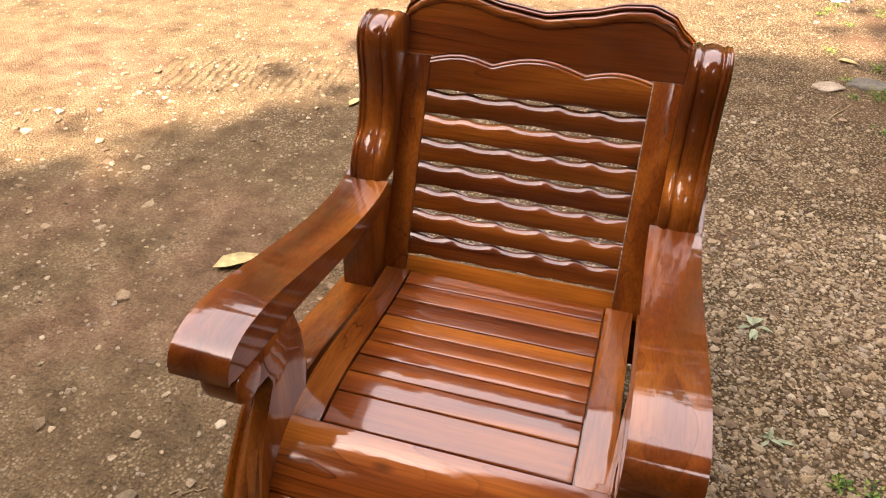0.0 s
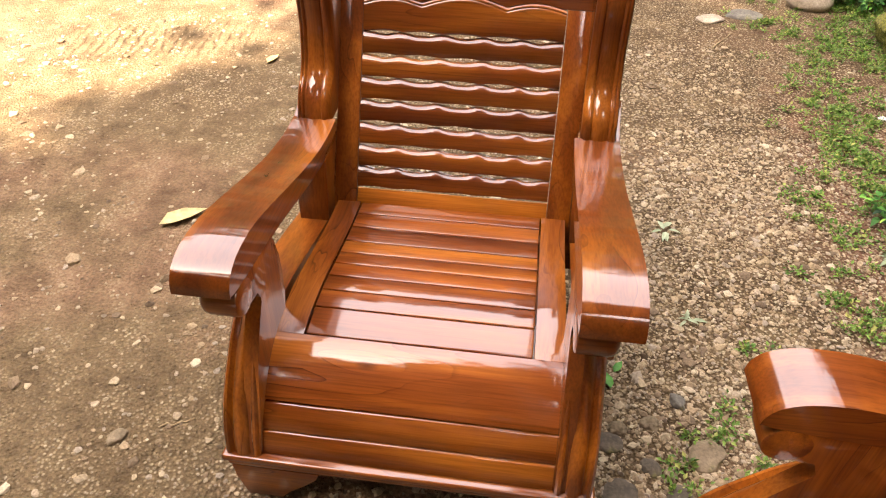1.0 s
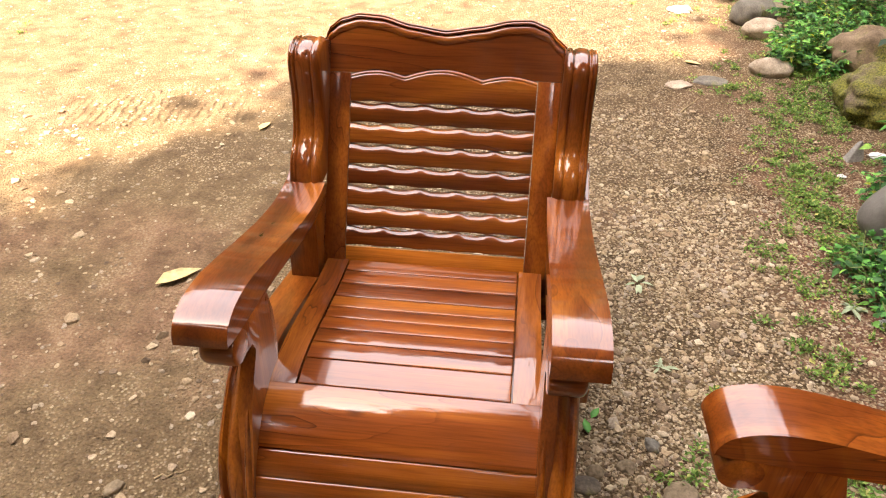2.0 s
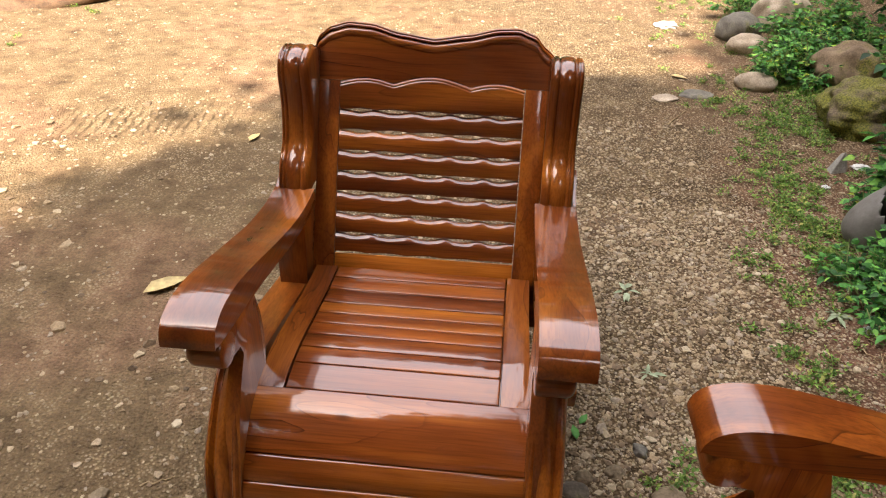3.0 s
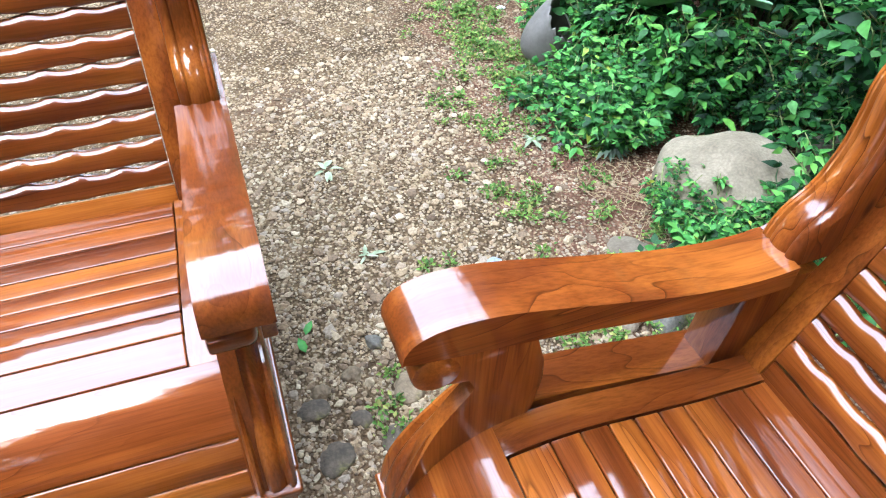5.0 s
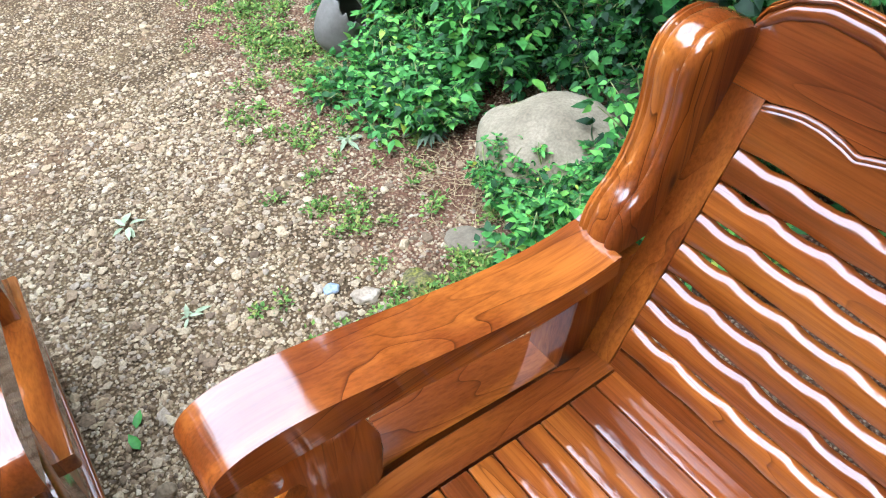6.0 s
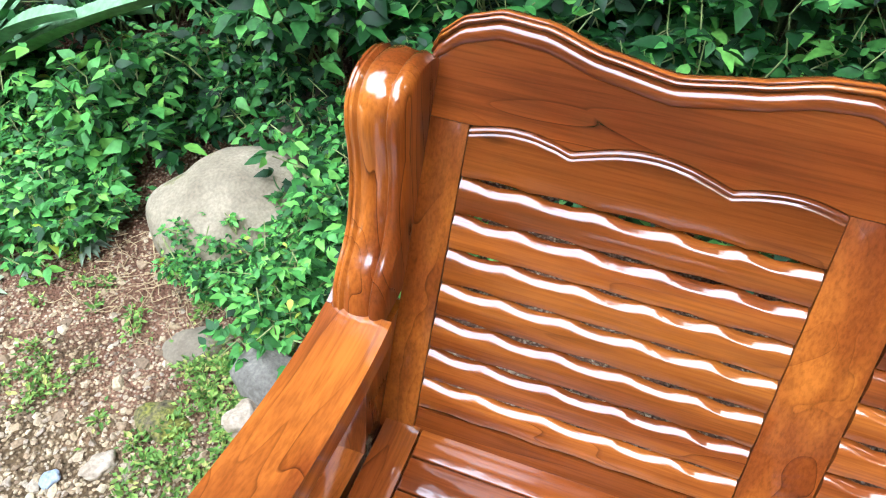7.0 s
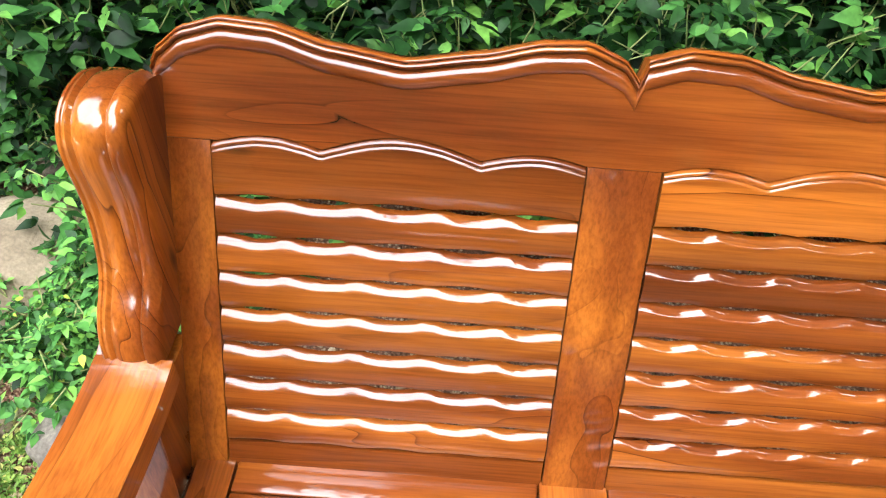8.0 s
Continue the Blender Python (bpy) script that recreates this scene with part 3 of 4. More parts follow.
        part("seat_backing", prism([(0.38, 0.240), (0.0, 0.276), (-0.17, 0.276), (-0.17, 0.262), (0.0, 0.262), (0.38, 0.226)], lambda y, z, x: Vector((x, y, z)), (cx - 0.256, cx + 0.256)), WOOD_X, t)
    # rolled front board and the boards below it
    x0, x1 = -0.3152, right + 0.3152
    nose = [(-0.1815, seat_height(-0.1815) + 0.002)] + [(y, z + 0.002) for y, z in seat_line if y < -0.183]
    nose += [(-0.282, 0.205), (-0.262, 0.228), (-0.235, 0.248), (-0.1815, 0.272)]
    part("front_roll", prism(nose, lambda y, z, x: Vector((x, y, z)), (x0, x1), 0.002), WOOD_X, t, "rounded front edge board of the seat")
    for za, zb, ya, yb in ((0.2065, 0.156, -0.305, -0.340), (0.1535, 0.101, -0.342, -0.364)):
        bm = prism([(ya, za), ((ya + yb) / 2 - 0.003, (za + zb) / 2), (yb, zb), (yb + 0.02, zb), (ya + 0.02, za)], lambda y, z, x: Vector((x, y, z)), (x0, x1))
        bmesh.ops.bevel(bm, geom=list(bm.edges), offset=0.0035, segments=2, profile=0.5, affect="EDGES")
        part("front_board", bm, WOOD_X, t)
    # plinth mouldings and bracket feet
    xl, xr = -0.398, right + 0.398
    for z0, z1, out in ((0.081, 0.100, 0.006), (0.058, 0.079, -0.002)):
        part("plinth_moulding", box(xl - out, xr + out, -0.376 - out, -0.335, z0, z1, 0.006, 3), WOOD_X, t)
        for s, xe in ((-1, xl - out), (1, xr + out)):
            part("plinth_moulding", box(min(xe, xe - s * 0.04), max(xe, xe - s * 0.04), -0.333, 0.43, z0, z1, 0.006, 3), WOOD_Y, t)
    foot = [(0.0, 0.056), (0.20, 0.056), (0.19, 0.030), (0.160, 0.004), (0.125, -0.020), (0.105, -FOOT), (0.022, -FOOT), (0.004, 0.01)]
    for s, xe in ((1, xl + 0.008), (-1, xr - 0.008)):
        part("bracket_foot", prism(foot, lambda a, z, y: Vector((xe + s * a, y, z)), (-0.372, -0.342), 0.003), WOOD_X, t)
        part("bracket_foot", prism(foot, lambda a, z, x: Vector((x, 0.425 - a, z)), tuple(sorted((xe + s * 0.002, xe + s * 0.03))), 0.003), WOOD_Y, t)
    part("back_rail", box(xl + 0.03, xr - 0.03, 0.40, 0.425, 0.06, 0.24, 0.003), WOOD_X, t)
    # back: stiles, arched top panels, slats, lower rail, crest
    stiles = [(-0.327, -0.2655)] + [(i * PITCH + 0.2565, i * PITCH + PITCH - 0.2565) for i in range(count - 1)] + [(right + 0.2655, right + 0.327)]
    for x0, x1 in stiles:
        part("stile", prism([(x0, 0.250), (x1, 0.250), (x1, 0.7568), (x0, 0.7568)], lambda a, b, c: on_back(a, b, c), (-0.026, 0.0036), 0.0012), WOOD_Z, t)
    for i in range(count):
        cx = i * PITCH
        lo, hi = cx - (0.264 if i == 0 else 0.255), cx + (0.264 if i == count - 1 else 0.255)
        part("arched_panel", arched_board(lo + 0.001, hi - 0.001, cx, 31 * i + count), WOOD_X, t, "top back board with a scalloped upper lip")
        for k, z in enumerate((0.685, 0.631, 0.578, 0.524, 0.468, 0.413, 0.360)):
            part("back_slat", wavy_slat(lo + 0.001, hi - 0.001, z - 0.0262, 17 * i + k), WOOD_X, t)
        part("lower_rail", prism([(lo, 0.250), (hi, 0.250), (hi, 0.303), (lo, 0.303)], lambda a, b, c: on_back(a, b, c), (-0.02, 0.001), 0.003), WOOD_X, t)
    xl, xr = -0.338, right + 0.338
    n = 70 * count
    edge = [(xl + (xr - xl) * k / n, crest_height(xl + (xr - xl) * k / n, count)) for k in range(n + 1)]
    low = []
    for i in range(count):
        lo, hi = i * PITCH - (0.264 if i == 0 else 0.255), i * PITCH + (0.264 if i == count - 1 else 0.255)
        low += [(lo, 0.7575)] + [(lo + (hi - lo) * k / 64, ARCH(lo + (hi - lo) * k / 64 - i * PITCH) + 0.0042) for k in range(1, 64)] + [(hi, 0.7575)]
    board = edge + [(xr, 0.7575)] + low[::-1] + [(xl, 0.7575)]
    crest = part("crest_board", prism(board, lambda a, b, c: on_back(a, b, c), (-0.030, 0.004)), WOOD_X, t, "wavy crest board with moulded edge")
    for drop, off, w, h in ((0.0215, 0.0030, 0.0125, 0.0085), (0.0050, 0.0040, 0.0046, 0.0085), (-0.0015, 0.0010, 0.0036, 0.0090)):
        part("crest_moulding", strip([on_back(x, z - drop, off) for x, z in edge], BACK_UP, BACK_OUT, w, h, 6), WOOD_X, crest)
    part("crest_cap", strip([on_back(x, z, -0.013) for x, z in edge], BACK_OUT, BACK_UP, 0.018, 0.007, 7), WOOD_X, crest)
    return t


armchair = seating("armchair", 1, "glossy varnished red-brown hardwood armchair with slatted back, on gravel", "chair")
sofa = seating("sofa", 3, "glossy varnished hardwood three-seat sofa with slatted back and wavy crest", "sofa")
armchair.location.z = FOOT
sofa.matrix_world = pose(0.9276, -0.7931, FOOT, 0, 0, -89.22)

# ---- ground ----
def hill(x, y):
    """The lie of the earth: flat where the seats stand, a low bank under the shrubs."""
    bank = np.clip((x - 1.75) / 1.5, 0, 1) ** 1.5 * 0.35 * np.clip((6 - y) / 2, 0, 1)
    rough = 0.010 * np.sin(2.1 * x + 1.3 * np.sin(1.7 * y)) * np.sin(1.9 * y + 0.7) + 0.004 * np.sin(9 * x + 2 * np.sin(5 * y)) * np.sin(8 * y + 1.1)
    calm = np.clip((np.hypot(x - 0.5, y + 0.4) - 0.9) / 1.2, 0.15, 1)
    return bank + rough * calm - 0.006


def warped(n, core, reach):
    s = np.linspace(-1, 1, n)
    return np.sign(s) * (core * np.abs(s) + (reach - core) * np.abs(s) ** 7)


gx, gy = np.meshgrid(warped(260, 5.5, 400) + 0.5, warped(260, 5.5, 400) + 1.5)
idx = np.arange(260 * 260).reshape(260, 260)
quads = np.stack([idx[:-1, :-1], idx[:-1, 1:], idx[1:, 1:], idx[1:, :-1]], -1).reshape(-1, 4)
ground = from_arrays("ground", np.stack([gx, gy, hill(gx, gy)], -1).reshape(-1, 3), quads, EARTH, smooth=True)
tagged(ground, "brown earth drive strewn with gravel, partly sunlit", "ground", kind="structure")

ICO = bmesh.new()
bmesh.ops.create_icosphere(ICO, subdivisions=1, radius=1)
ICO_V = np.array([v.co[:] for v in ICO.verts])
ICO_F = np.array([[v.index for v in f.verts] for f in ICO.faces])
ICO.free()


def scatter_stones(rng, xy, size, sink=0.35):
    """Many small uneven stones as one mesh: places, corners."""
    n = len(xy)
    v = ICO_V[None] * (1 + 0.28 * rng.standard_normal((n, len(ICO_V), 1))).clip(0.6, 1.5)
    v = v * (size[:, None] * rng.uniform(0.65, 1.25, (n, 3)) * [1, 1, 0.62])[:, None, :]
    a = rng.uniform(0, 2 * np.pi, n)
    c, s = np.cos(a)[:, None], np.sin(a)[:, None]
    x, y = v[..., 0] * c - v[..., 1] * s, v[..., 0] * s + v[..., 1] * c
    z = v[..., 2] + (hill(xy[:, 0], xy[:, 1]) + size * (0.62 - sink * 1.6))[:, None]
    verts = np.stack([x + xy[:, :1], y + xy[:, 1:], z], -1).reshape(-1, 3)
    faces = (ICO_F[None] + (np.arange(n) * len(ICO_V))[:, None, None]).reshape(-1, 3)
    return verts, faces


rng = np.random.default_rng(4)
def spread(n, x0, x1, y0, y1, keep):
    p = np.stack([rng.uniform(x0, x1, n), rng.uniform(y0, y1, n)], -1)
    patch = 0.5 + 0.5 * np.sin(3.1 * p[:, 0] + 2.0 * np.sin(2.3 * p[:, 1])) * np.sin(2.7 * p[:, 1] + 1.5 * np.sin(1.9 * p[:, 0]))
    return p[rng.uniform(0, 1, n) < keep(p[:, 0], p[:, 1]) * (0.5 + 0.5 * patch)]


near = spread(46000, -2.6, 1.75, -1.0, 2.4, lambda x, y: np.clip(0.62 + 0.5 * x, 0.14, 1.0) * np.where((x > 1.18) & (y > 0.25), 0.3, 1.0))
far = spread(7000, -4.0, 2.0, 2.4, 5.0, lambda x, y: 0.7 + 0 * x)
places = np.concatenate([near, far])
sizes = 0.0031 + 0.0031 * rng.gamma(1.4, 0.7, len(places)).clip(0, 4.0)
grit = spread(15000, 0.4, 1.45, -0.7, 1.5, lambda x, y: np.clip(1.6 - 0.7 * x, 0.3, 1))
places = np.concatenate([places, grit])
sizes = np.concatenate([sizes, rng.uniform(0.003, 0.0075, len(grit))])
coarse = spread(3800, 0.35, 1.72, -0.7, 1.5, lambda x, y: np.where(x > 1.25, 0.3, 0.9))
places = np.concatenate([places, coarse])
sizes = np.concatenate([sizes, 0.0055 + 0.0035 * rng.gamma(1.3, 0.8, len(coarse)).clip(0, 3.6)])
flat_ones = spread(650, -2.6, 0.4, -0.9, 2.6, lambda x, y: 0.9 + 0 * x)
places = np.concatenate([places, flat_ones])
sizes = np.concatenate([sizes, 0.008 + 0.006 * rng.gamma(1.2, 0.8, len(flat_ones)).clip(0, 3)])
gravel = from_arrays("gravel", *scatter_stones(rng, places, sizes), PEBBLE)
tagged(gravel, "loose tan and grey gravel lying on the earth", "gravel", kind="stuff")

# ---- plants ----
def leaf_shape(fold=0.25, droop=0.25, kind="ovate"):
    """A leaf of unit length along +x, folded along its rib."""
    if kind == "kite":
        return np.array([(0, 0, 0), (0.45, 0.30, 0.07), (0.45, -0.30, 0.07), (1, 0, -0.15)]), np.array([(0, 3, 1), (0, 2, 3)])
    st = [(0.0, 0.0), (0.25, 0.26), (0.60, 0.25), (1.0, 0.0)]
    if kind == "pointed":
        st = [(0.0, 0.0), (0.18, 0.245), (0.42, 0.31), (0.75, 0.155), (1.0, 0.0)]
        fold, droop = 0.16, 0.30
    v, f = [], []
    for x, w in st:
        z = -droop * x * x
        v += [(x, w, z + fold * w), (x, 0, z), (x, -w, z + fold * w)]
    for i in range(len(st) - 1):
        a, b = 3 * i, 3 * i + 3
        f += [(a, a + 1, b + 1, b), (a + 1, a + 2, b + 2, b + 1)]
    return np.array(v), np.array(f)


def leaves(rng, at, out, size, wide=1.0, flat=0.5, kind="ovate", stray=0.55):
    """Leaves at the places, pointing roughly along out, their faces turned up. Places, corners."""
    v, f = leaf_shape(kind=kind)
    n = len(at)
    d = out + stray * rng.standard_normal((n, 3)) * [1, 1, 0.6]
    d /= np.linalg.norm(d, axis=1, keepdims=True) + 1e-9
    up = np.array([0, 0, 1.0]) + flat * rng.standard_normal((n, 3))
    side = np.cross(up, d)
    side /= np.linalg.norm(side, axis=1, keepdims=True) + 1e-9
    nrm = np.cross(d, side)
    s = size[:, None, None]
    w = at[:, None] + s * (v[None, :, :1] * d[:, None] + wide * v[None, :, 1:2] * side[:, None] + v[None, :, 2:] * nrm[:, None])
    return w.reshape(-1, 3), (f[None] + (np.arange(n) * len(v))[:, None, None]).reshape(-1, f.shape[1])


def tubes(lines, r0, r1, sides=5):
    """Tapering stems along lines of points, as one pair of arrays."""
    V, F, base = [], [], 0
    for line in lines:
        n = len(line)
        for i, p in enumerate(line):
            r = r0 + (r1 - r0) * i / (n - 1)
            d = line[min(i + 1, n - 1)] - line[max(i - 1, 0)]
            d = d / (np.linalg.norm(d) + 1e-9)
            a = np.cross(d, [0.3, 0.9, 0.2])
            a /= np.linalg.norm(a) + 1e-9
            b = np.cross(d, a)
            for k in range(sides):
                t = 2 * math.pi * k / sides
                V.append(p + r * (math.cos(t) * a + math.sin(t) * b))
        for i in range(n - 1):
            for k in range(sides):
                F.append((base + i * sides + k, base + i * sides + (k + 1) % sides, base + (i + 1) * sides + (k + 1) % sides, base + (i + 1) * sides + k))
        base += n * sides
    return np.array(V), np.array(F)


BARE = [(1.92, 0.28, 0.18), (1.65, 1.22, 0.13)]         # the boulder and the pot stand clear of leaves


def shrub(name, x, y, radius, height, stems, leaf, mat, seed, label, per=26, lean=(0, 0), category="shrub", group="shrubs behind the sofa", kind="pointed", clear=True):
    """A loose shrub: thin arching stems that carry small clusters of leaves."""
    rng = np.random.default_rng(seed)
    t = thing(name, label, category, group)
    z0 = float(hill(np.array(x), np.array(y)))
    lines, at, out, size = [], [], [], []
    for i in range(stems):
        a, reach = rng.uniform(0, 2 * math.pi), radius * math.sqrt(rng.uniform(0.02, 1))
        h = height * rng.uniform(0.45, 1.05) * (1 - 0.45 * (reach / radius) ** 2)
        foot = np.array([x + 0.35 * reach * math.cos(a), y + 0.35 * reach * math.sin(a), z0 - 0.01])
        tip = np.array([x + reach * math.cos(a) + lean[0] * h, y + reach * math.sin(a) + lean[1] * h, z0 + h])
        k = 7
        s = np.linspace(0, 1, k)[:, None]
        line = foot + (tip - foot) * np.concatenate([s ** 1.4, s ** 1.4, s ** 0.8], 1) + 0.02 * rng.standard_normal((k, 3)) * s
        if clear and any(math.hypot(tip[0] - bx, tip[1] - by) < br and h < 0.40 for bx, by, br in BARE):
            continue
        lines.append(line)
        sets = max(2, per // 3)                      # leaves stand in threes on short stalks
        u = rng.uniform(0.2, 1.0, sets) ** 0.75
        j = np.minimum((u * (k - 1)).astype(int), k - 2)
        p = line[j] + (line[j + 1] - line[j]) * (u * (k - 1) - j)[:, None]
        ang = rng.uniform(0, 2 * math.pi, sets)
        rise = rng.uniform(-0.35, 0.6, sets)
        stalk = p + np.stack([np.cos(ang), np.sin(ang), rise], -1) * (leaf * rng.uniform(0.3, 1.9, (sets, 1)))
        for b, turn_by in enumerate((0.0, 1.05, -1.05)):
            o = np.stack([np.cos(ang + turn_by), np.sin(ang + turn_by), rise - 0.1], -1)
            at.append(stalk)
            out.append(o)
            size.append(leaf * rng.uniform(0.5, 1.4, sets) * (1.15 if b == 0 else 0.9))
    at, out, size = np.concatenate(at), np.concatenate(out), np.concatenate(size)
    at[:, 2] = np.maximum(at[:, 2], z0 + 0.01)
    from_arrays("stem", *tubes(lines, 0.004, 0.0016, 4), GREEN_STEM, t)
    from_arrays("foliage", *leaves(rng, at, out, size, 0.92, 0.45, kind, 0.22), mat, t, smooth=True)
    return t


EDGE = [(1.80, 1.39), (1.73, 1.00), (1.60, 0.87), (1.69, 0.73), (1.73, 0.68), (1.97, 0.82), (2.14, 0.62), (1.85, 1.00), (2.08, 1.20), (2.14, 0.85), (2.29, 0.50), (2.14, 0.10), (1.70, 0.10), (1.98, 0.06), (1.71, 0.01), (1.61, -0.06), (1.79, -0.12), (1.96, 0.02), (1.91, -0.29), (2.22, -0.17), (2.16, 1.60)]
# past x = 2.05 the darkened leaves paint the shady hollow
for k, (x, y) in enumerate(EDGE):
    r = random.Random(300 + k)
    near = max(0.0, x - 1.5)
    shrub("shrub", x, y, 0.14 + 0.12 * r.random() + 0.12 * near, 0.09 + 0.06 * r.random() + 0.27 * near, int(14 + 26 * r.random() + 26 * near), 0.022 + 0.011 * r.random() + 0.013 * near, LEAF_SHRUB if x < 2.05 else LEAF_TALL_SHADED, 40 + k, "low leafy green shrub spreading at the edge of the drive", 39)
for k, (x, y, r, h) in enumerate([(1.90, 1.52, 0.16, 0.50), (1.98, 1.18, 0.20, 0.36), (2.02, 0.72, 0.22, 0.40)]):
    shrub("shrub", x, y, r, h, 26, 0.046, LEAF_SHRUB, 190 + k, "upright leafy shrub with broad bright leaves beside the agave", 30)
for k, (x, y) in enumerate([(1.67, 0.22), (1.73, 0.13), (1.80, 0.07)]):
    shrub("fine_leaved_shrub", x, y, 0.12, 0.19, 34, 0.0165, LEAF_SHRUB, 140 + k, "low bushy plant with tiny blue-green leaves beside the boulder", 60, kind="ovate", clear=False)
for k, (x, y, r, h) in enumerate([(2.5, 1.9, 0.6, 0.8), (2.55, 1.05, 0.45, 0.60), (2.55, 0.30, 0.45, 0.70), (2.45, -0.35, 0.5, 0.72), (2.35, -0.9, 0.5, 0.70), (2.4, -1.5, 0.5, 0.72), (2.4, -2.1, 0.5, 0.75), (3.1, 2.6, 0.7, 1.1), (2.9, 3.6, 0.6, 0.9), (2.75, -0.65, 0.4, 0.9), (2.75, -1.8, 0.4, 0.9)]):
    shrub("shrub", x, y, r, h, int(34 + 120 * r), 0.056, LEAF_TALL_SHADED if k % 3 else LEAF_DEEP_SHADED, 80 + k, "tall leafy shrub with broad green leaves behind the seats", 33)
for k, (x, y) in enumerate([(2.52, 2.80), (2.05, 3.40), (2.40, 3.45), (2.15, 3.85), (2.45, 4.0), (2.6, 3.1), (2.35, 2.1), (2.0, 4.6), (1.92, 3.10), (1.99, 3.30)]):
    shrub("shrub", x, y, 0.24, 0.26, 40, 0.036, LEAF_SHRUB, 160 + k, "low bright green plant between the stones", 24, kind="ovate")
# back row: shade between the shrubs is put into its leaf colour
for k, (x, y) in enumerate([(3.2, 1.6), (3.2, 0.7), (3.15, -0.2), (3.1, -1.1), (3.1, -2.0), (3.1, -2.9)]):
    shrub("shrub", x, y, 0.75, 1.5, 170, 0.075, LEAF_DEEP_SHADED, 120 + k, "dense green shrub at the back of the bank, leaves darkened for shade", 30, kind="kite")

# ---- unseen trees that shade the place, and the far woods ----
def tree(x, y, high, crown, seed, label, dense=420, leaf=0.2):
    rng = np.random.default_rng(seed)
    t = thing("tree", label, "tree", "trees round the drive")
    top = np.array([x, y, high])
    lines = [np.array([[x, y, -0.1], [x + 0.1, y, high * 0.3], [x - 0.05, y + 0.1, high * 0.6], [x, y, high * 0.95]])]
    trunk = from_arrays("trunk", *tubes(lines, 0.22, 0.08, 10), BARK, t, smooth=True)
    limbs, at, out = [], [], []
    for i in range(70):
        d = rng.standard_normal(3) * [1, 1, 0.5]
        d /= np.linalg.norm(d)
        tip = top + d * np.array(crown) * rng.uniform(0.55, 1.0)
        foot = np.array([x, y, high * rng.uniform(0.5, 0.9)])
        s = np.linspace(0, 1, 5)[:, None]
        limbs.append(foot + (tip - foot) * s + 0.1 * rng.standard_normal((5, 3)) * s)
        n = dense
        p = tip + 0.50 * rng.standard_normal((n, 3)) * [1, 1, 0.6]
        at.append(p)
        out.append(rng.standard_normal((n, 3)) * [1, 1, 0.4])
    from_arrays("limb", *tubes(limbs, 0.05, 0.012), BARK, t, smooth=True)
    at, out = np.concatenate(at), np.concatenate(out)
    from_arrays("crown", *leaves(rng, at, out, leaf * rng.uniform(0.6, 1.2, len(at)), 1.3, kind="kite"), LEAF_CROWN, t)
    return t


def shading(sx, sy, high):
    """Where a crown of that height must stand to shade the place (sx, sy)."""
    k = high / TO_SUN.z
    return sx + TO_SUN.x * k, sy + TO_SUN.y * k


for k, (sx, sy, high, crown) in enumerate([(0.5, -0.5, 11.0, (2.0, 1.8, 1.0)), (2.9, 0.2, 11.5, (1.8, 1.6, 1.1)), (1.0, 1.15, 12.0, (1.3, 0.5, 0.8)), (1.5, -3.2, 11.0, (2.4, 1.6, 1.0)), (4.9, 2.6, 9.5, (2.2, 2.0, 1.0)), (3.9, 3.5, 12.0, (1.1, 1.0, 0.8))]):
    x, y = shading(sx, sy, high)
    tree(x, y, high, crown, 200 + k, "broad leafy tree that shades the seats", 400, 0.31)

# added out of view, each placed to keep bright sky out of reflections
for k, (x, y, high, crown) in enumerate([(-2.0, -9.6, 7.6, (2.4, 1.4, 1.2)), (-4.4, -5.4, 4.4, (1.5, 1.5, 0.9)), (-8.6, -6.0, 8.0, (2.2, 2.4, 2.2)), (5.2, -1.4, 5.0, (2.0, 2.1, 1.6)), (5.2, 1.5, 4.2, (1.8, 2.0, 1.4)), (5.6, 4.4, 5.2, (2.0, 2.0, 1.6)), (5.4, -4.6, 6.5, (2.2, 2.2, 1.7))]):
    tree(x, y, high, crown, 240 + k, "unseen leafy tree added to block sky from the varnish reflections", 340, 0.19)

# unseen ring of woods; height varies by direction to block or admit sky
ring = []
rng = np.random.default_rng(9)
for k in range(48000):
    a = rng.uniform(0, 2 * math.pi)
    ring.append((a, rng.uniform(15, 21), rng.uniform(0.0, 1.0)))
ring = np.array(ring)
reach = 3.0 * np.exp(-((ring[:, 0] - 1.5 * math.pi) / 0.22) ** 2) + 12.8 - 0.6 * np.sin(ring[:, 0]) + 0.8 * np.sin(5 * ring[:, 0]) + 0.6 * np.sin(11 * ring[:, 0] + 1) + (-1.9) * np.clip(-2.2 * np.sin(ring[:, 0] + 0.25) - 0.2, 0, 1) + 2.5 * np.clip(-1.6 * np.cos(ring[:, 0]) - 0.5, 0, 1)
at = np.stack([ring[:, 1] * np.cos(ring[:, 0]), ring[:, 1] * np.sin(ring[:, 0]) + 2, ring[:, 2] ** 0.85 * 1.16 * reach], -1)
# unseen sheet behind the ring that closes its gaps against the sky
turn = np.linspace(0, 2 * math.pi, 241)
swell = 3.0 * np.exp(-((turn - 1.5 * math.pi) / 0.22) ** 2)
rise = swell + 12.0 - 0.6 * np.sin(turn) + 0.8 * np.sin(5 * turn) + 0.6 * np.sin(11 * turn + 1) + (-1.9) * np.clip(-2.2 * np.sin(turn + 0.25) - 0.2, 0, 1) + 2.5 * np.clip(-1.6 * np.cos(turn) - 0.5, 0, 1)
wall = np.concatenate([np.stack([23 * np.cos(turn), 23 * np.sin(turn) + 2, z], -1) for z in (-1 + 0 * turn, rise)])
k = np.arange(240)
thicket = from_arrays("backdrop", wall, np.stack([k, k + 1, k + 242, k + 241], -1), LEAF_FAR_LIT, smooth=True)
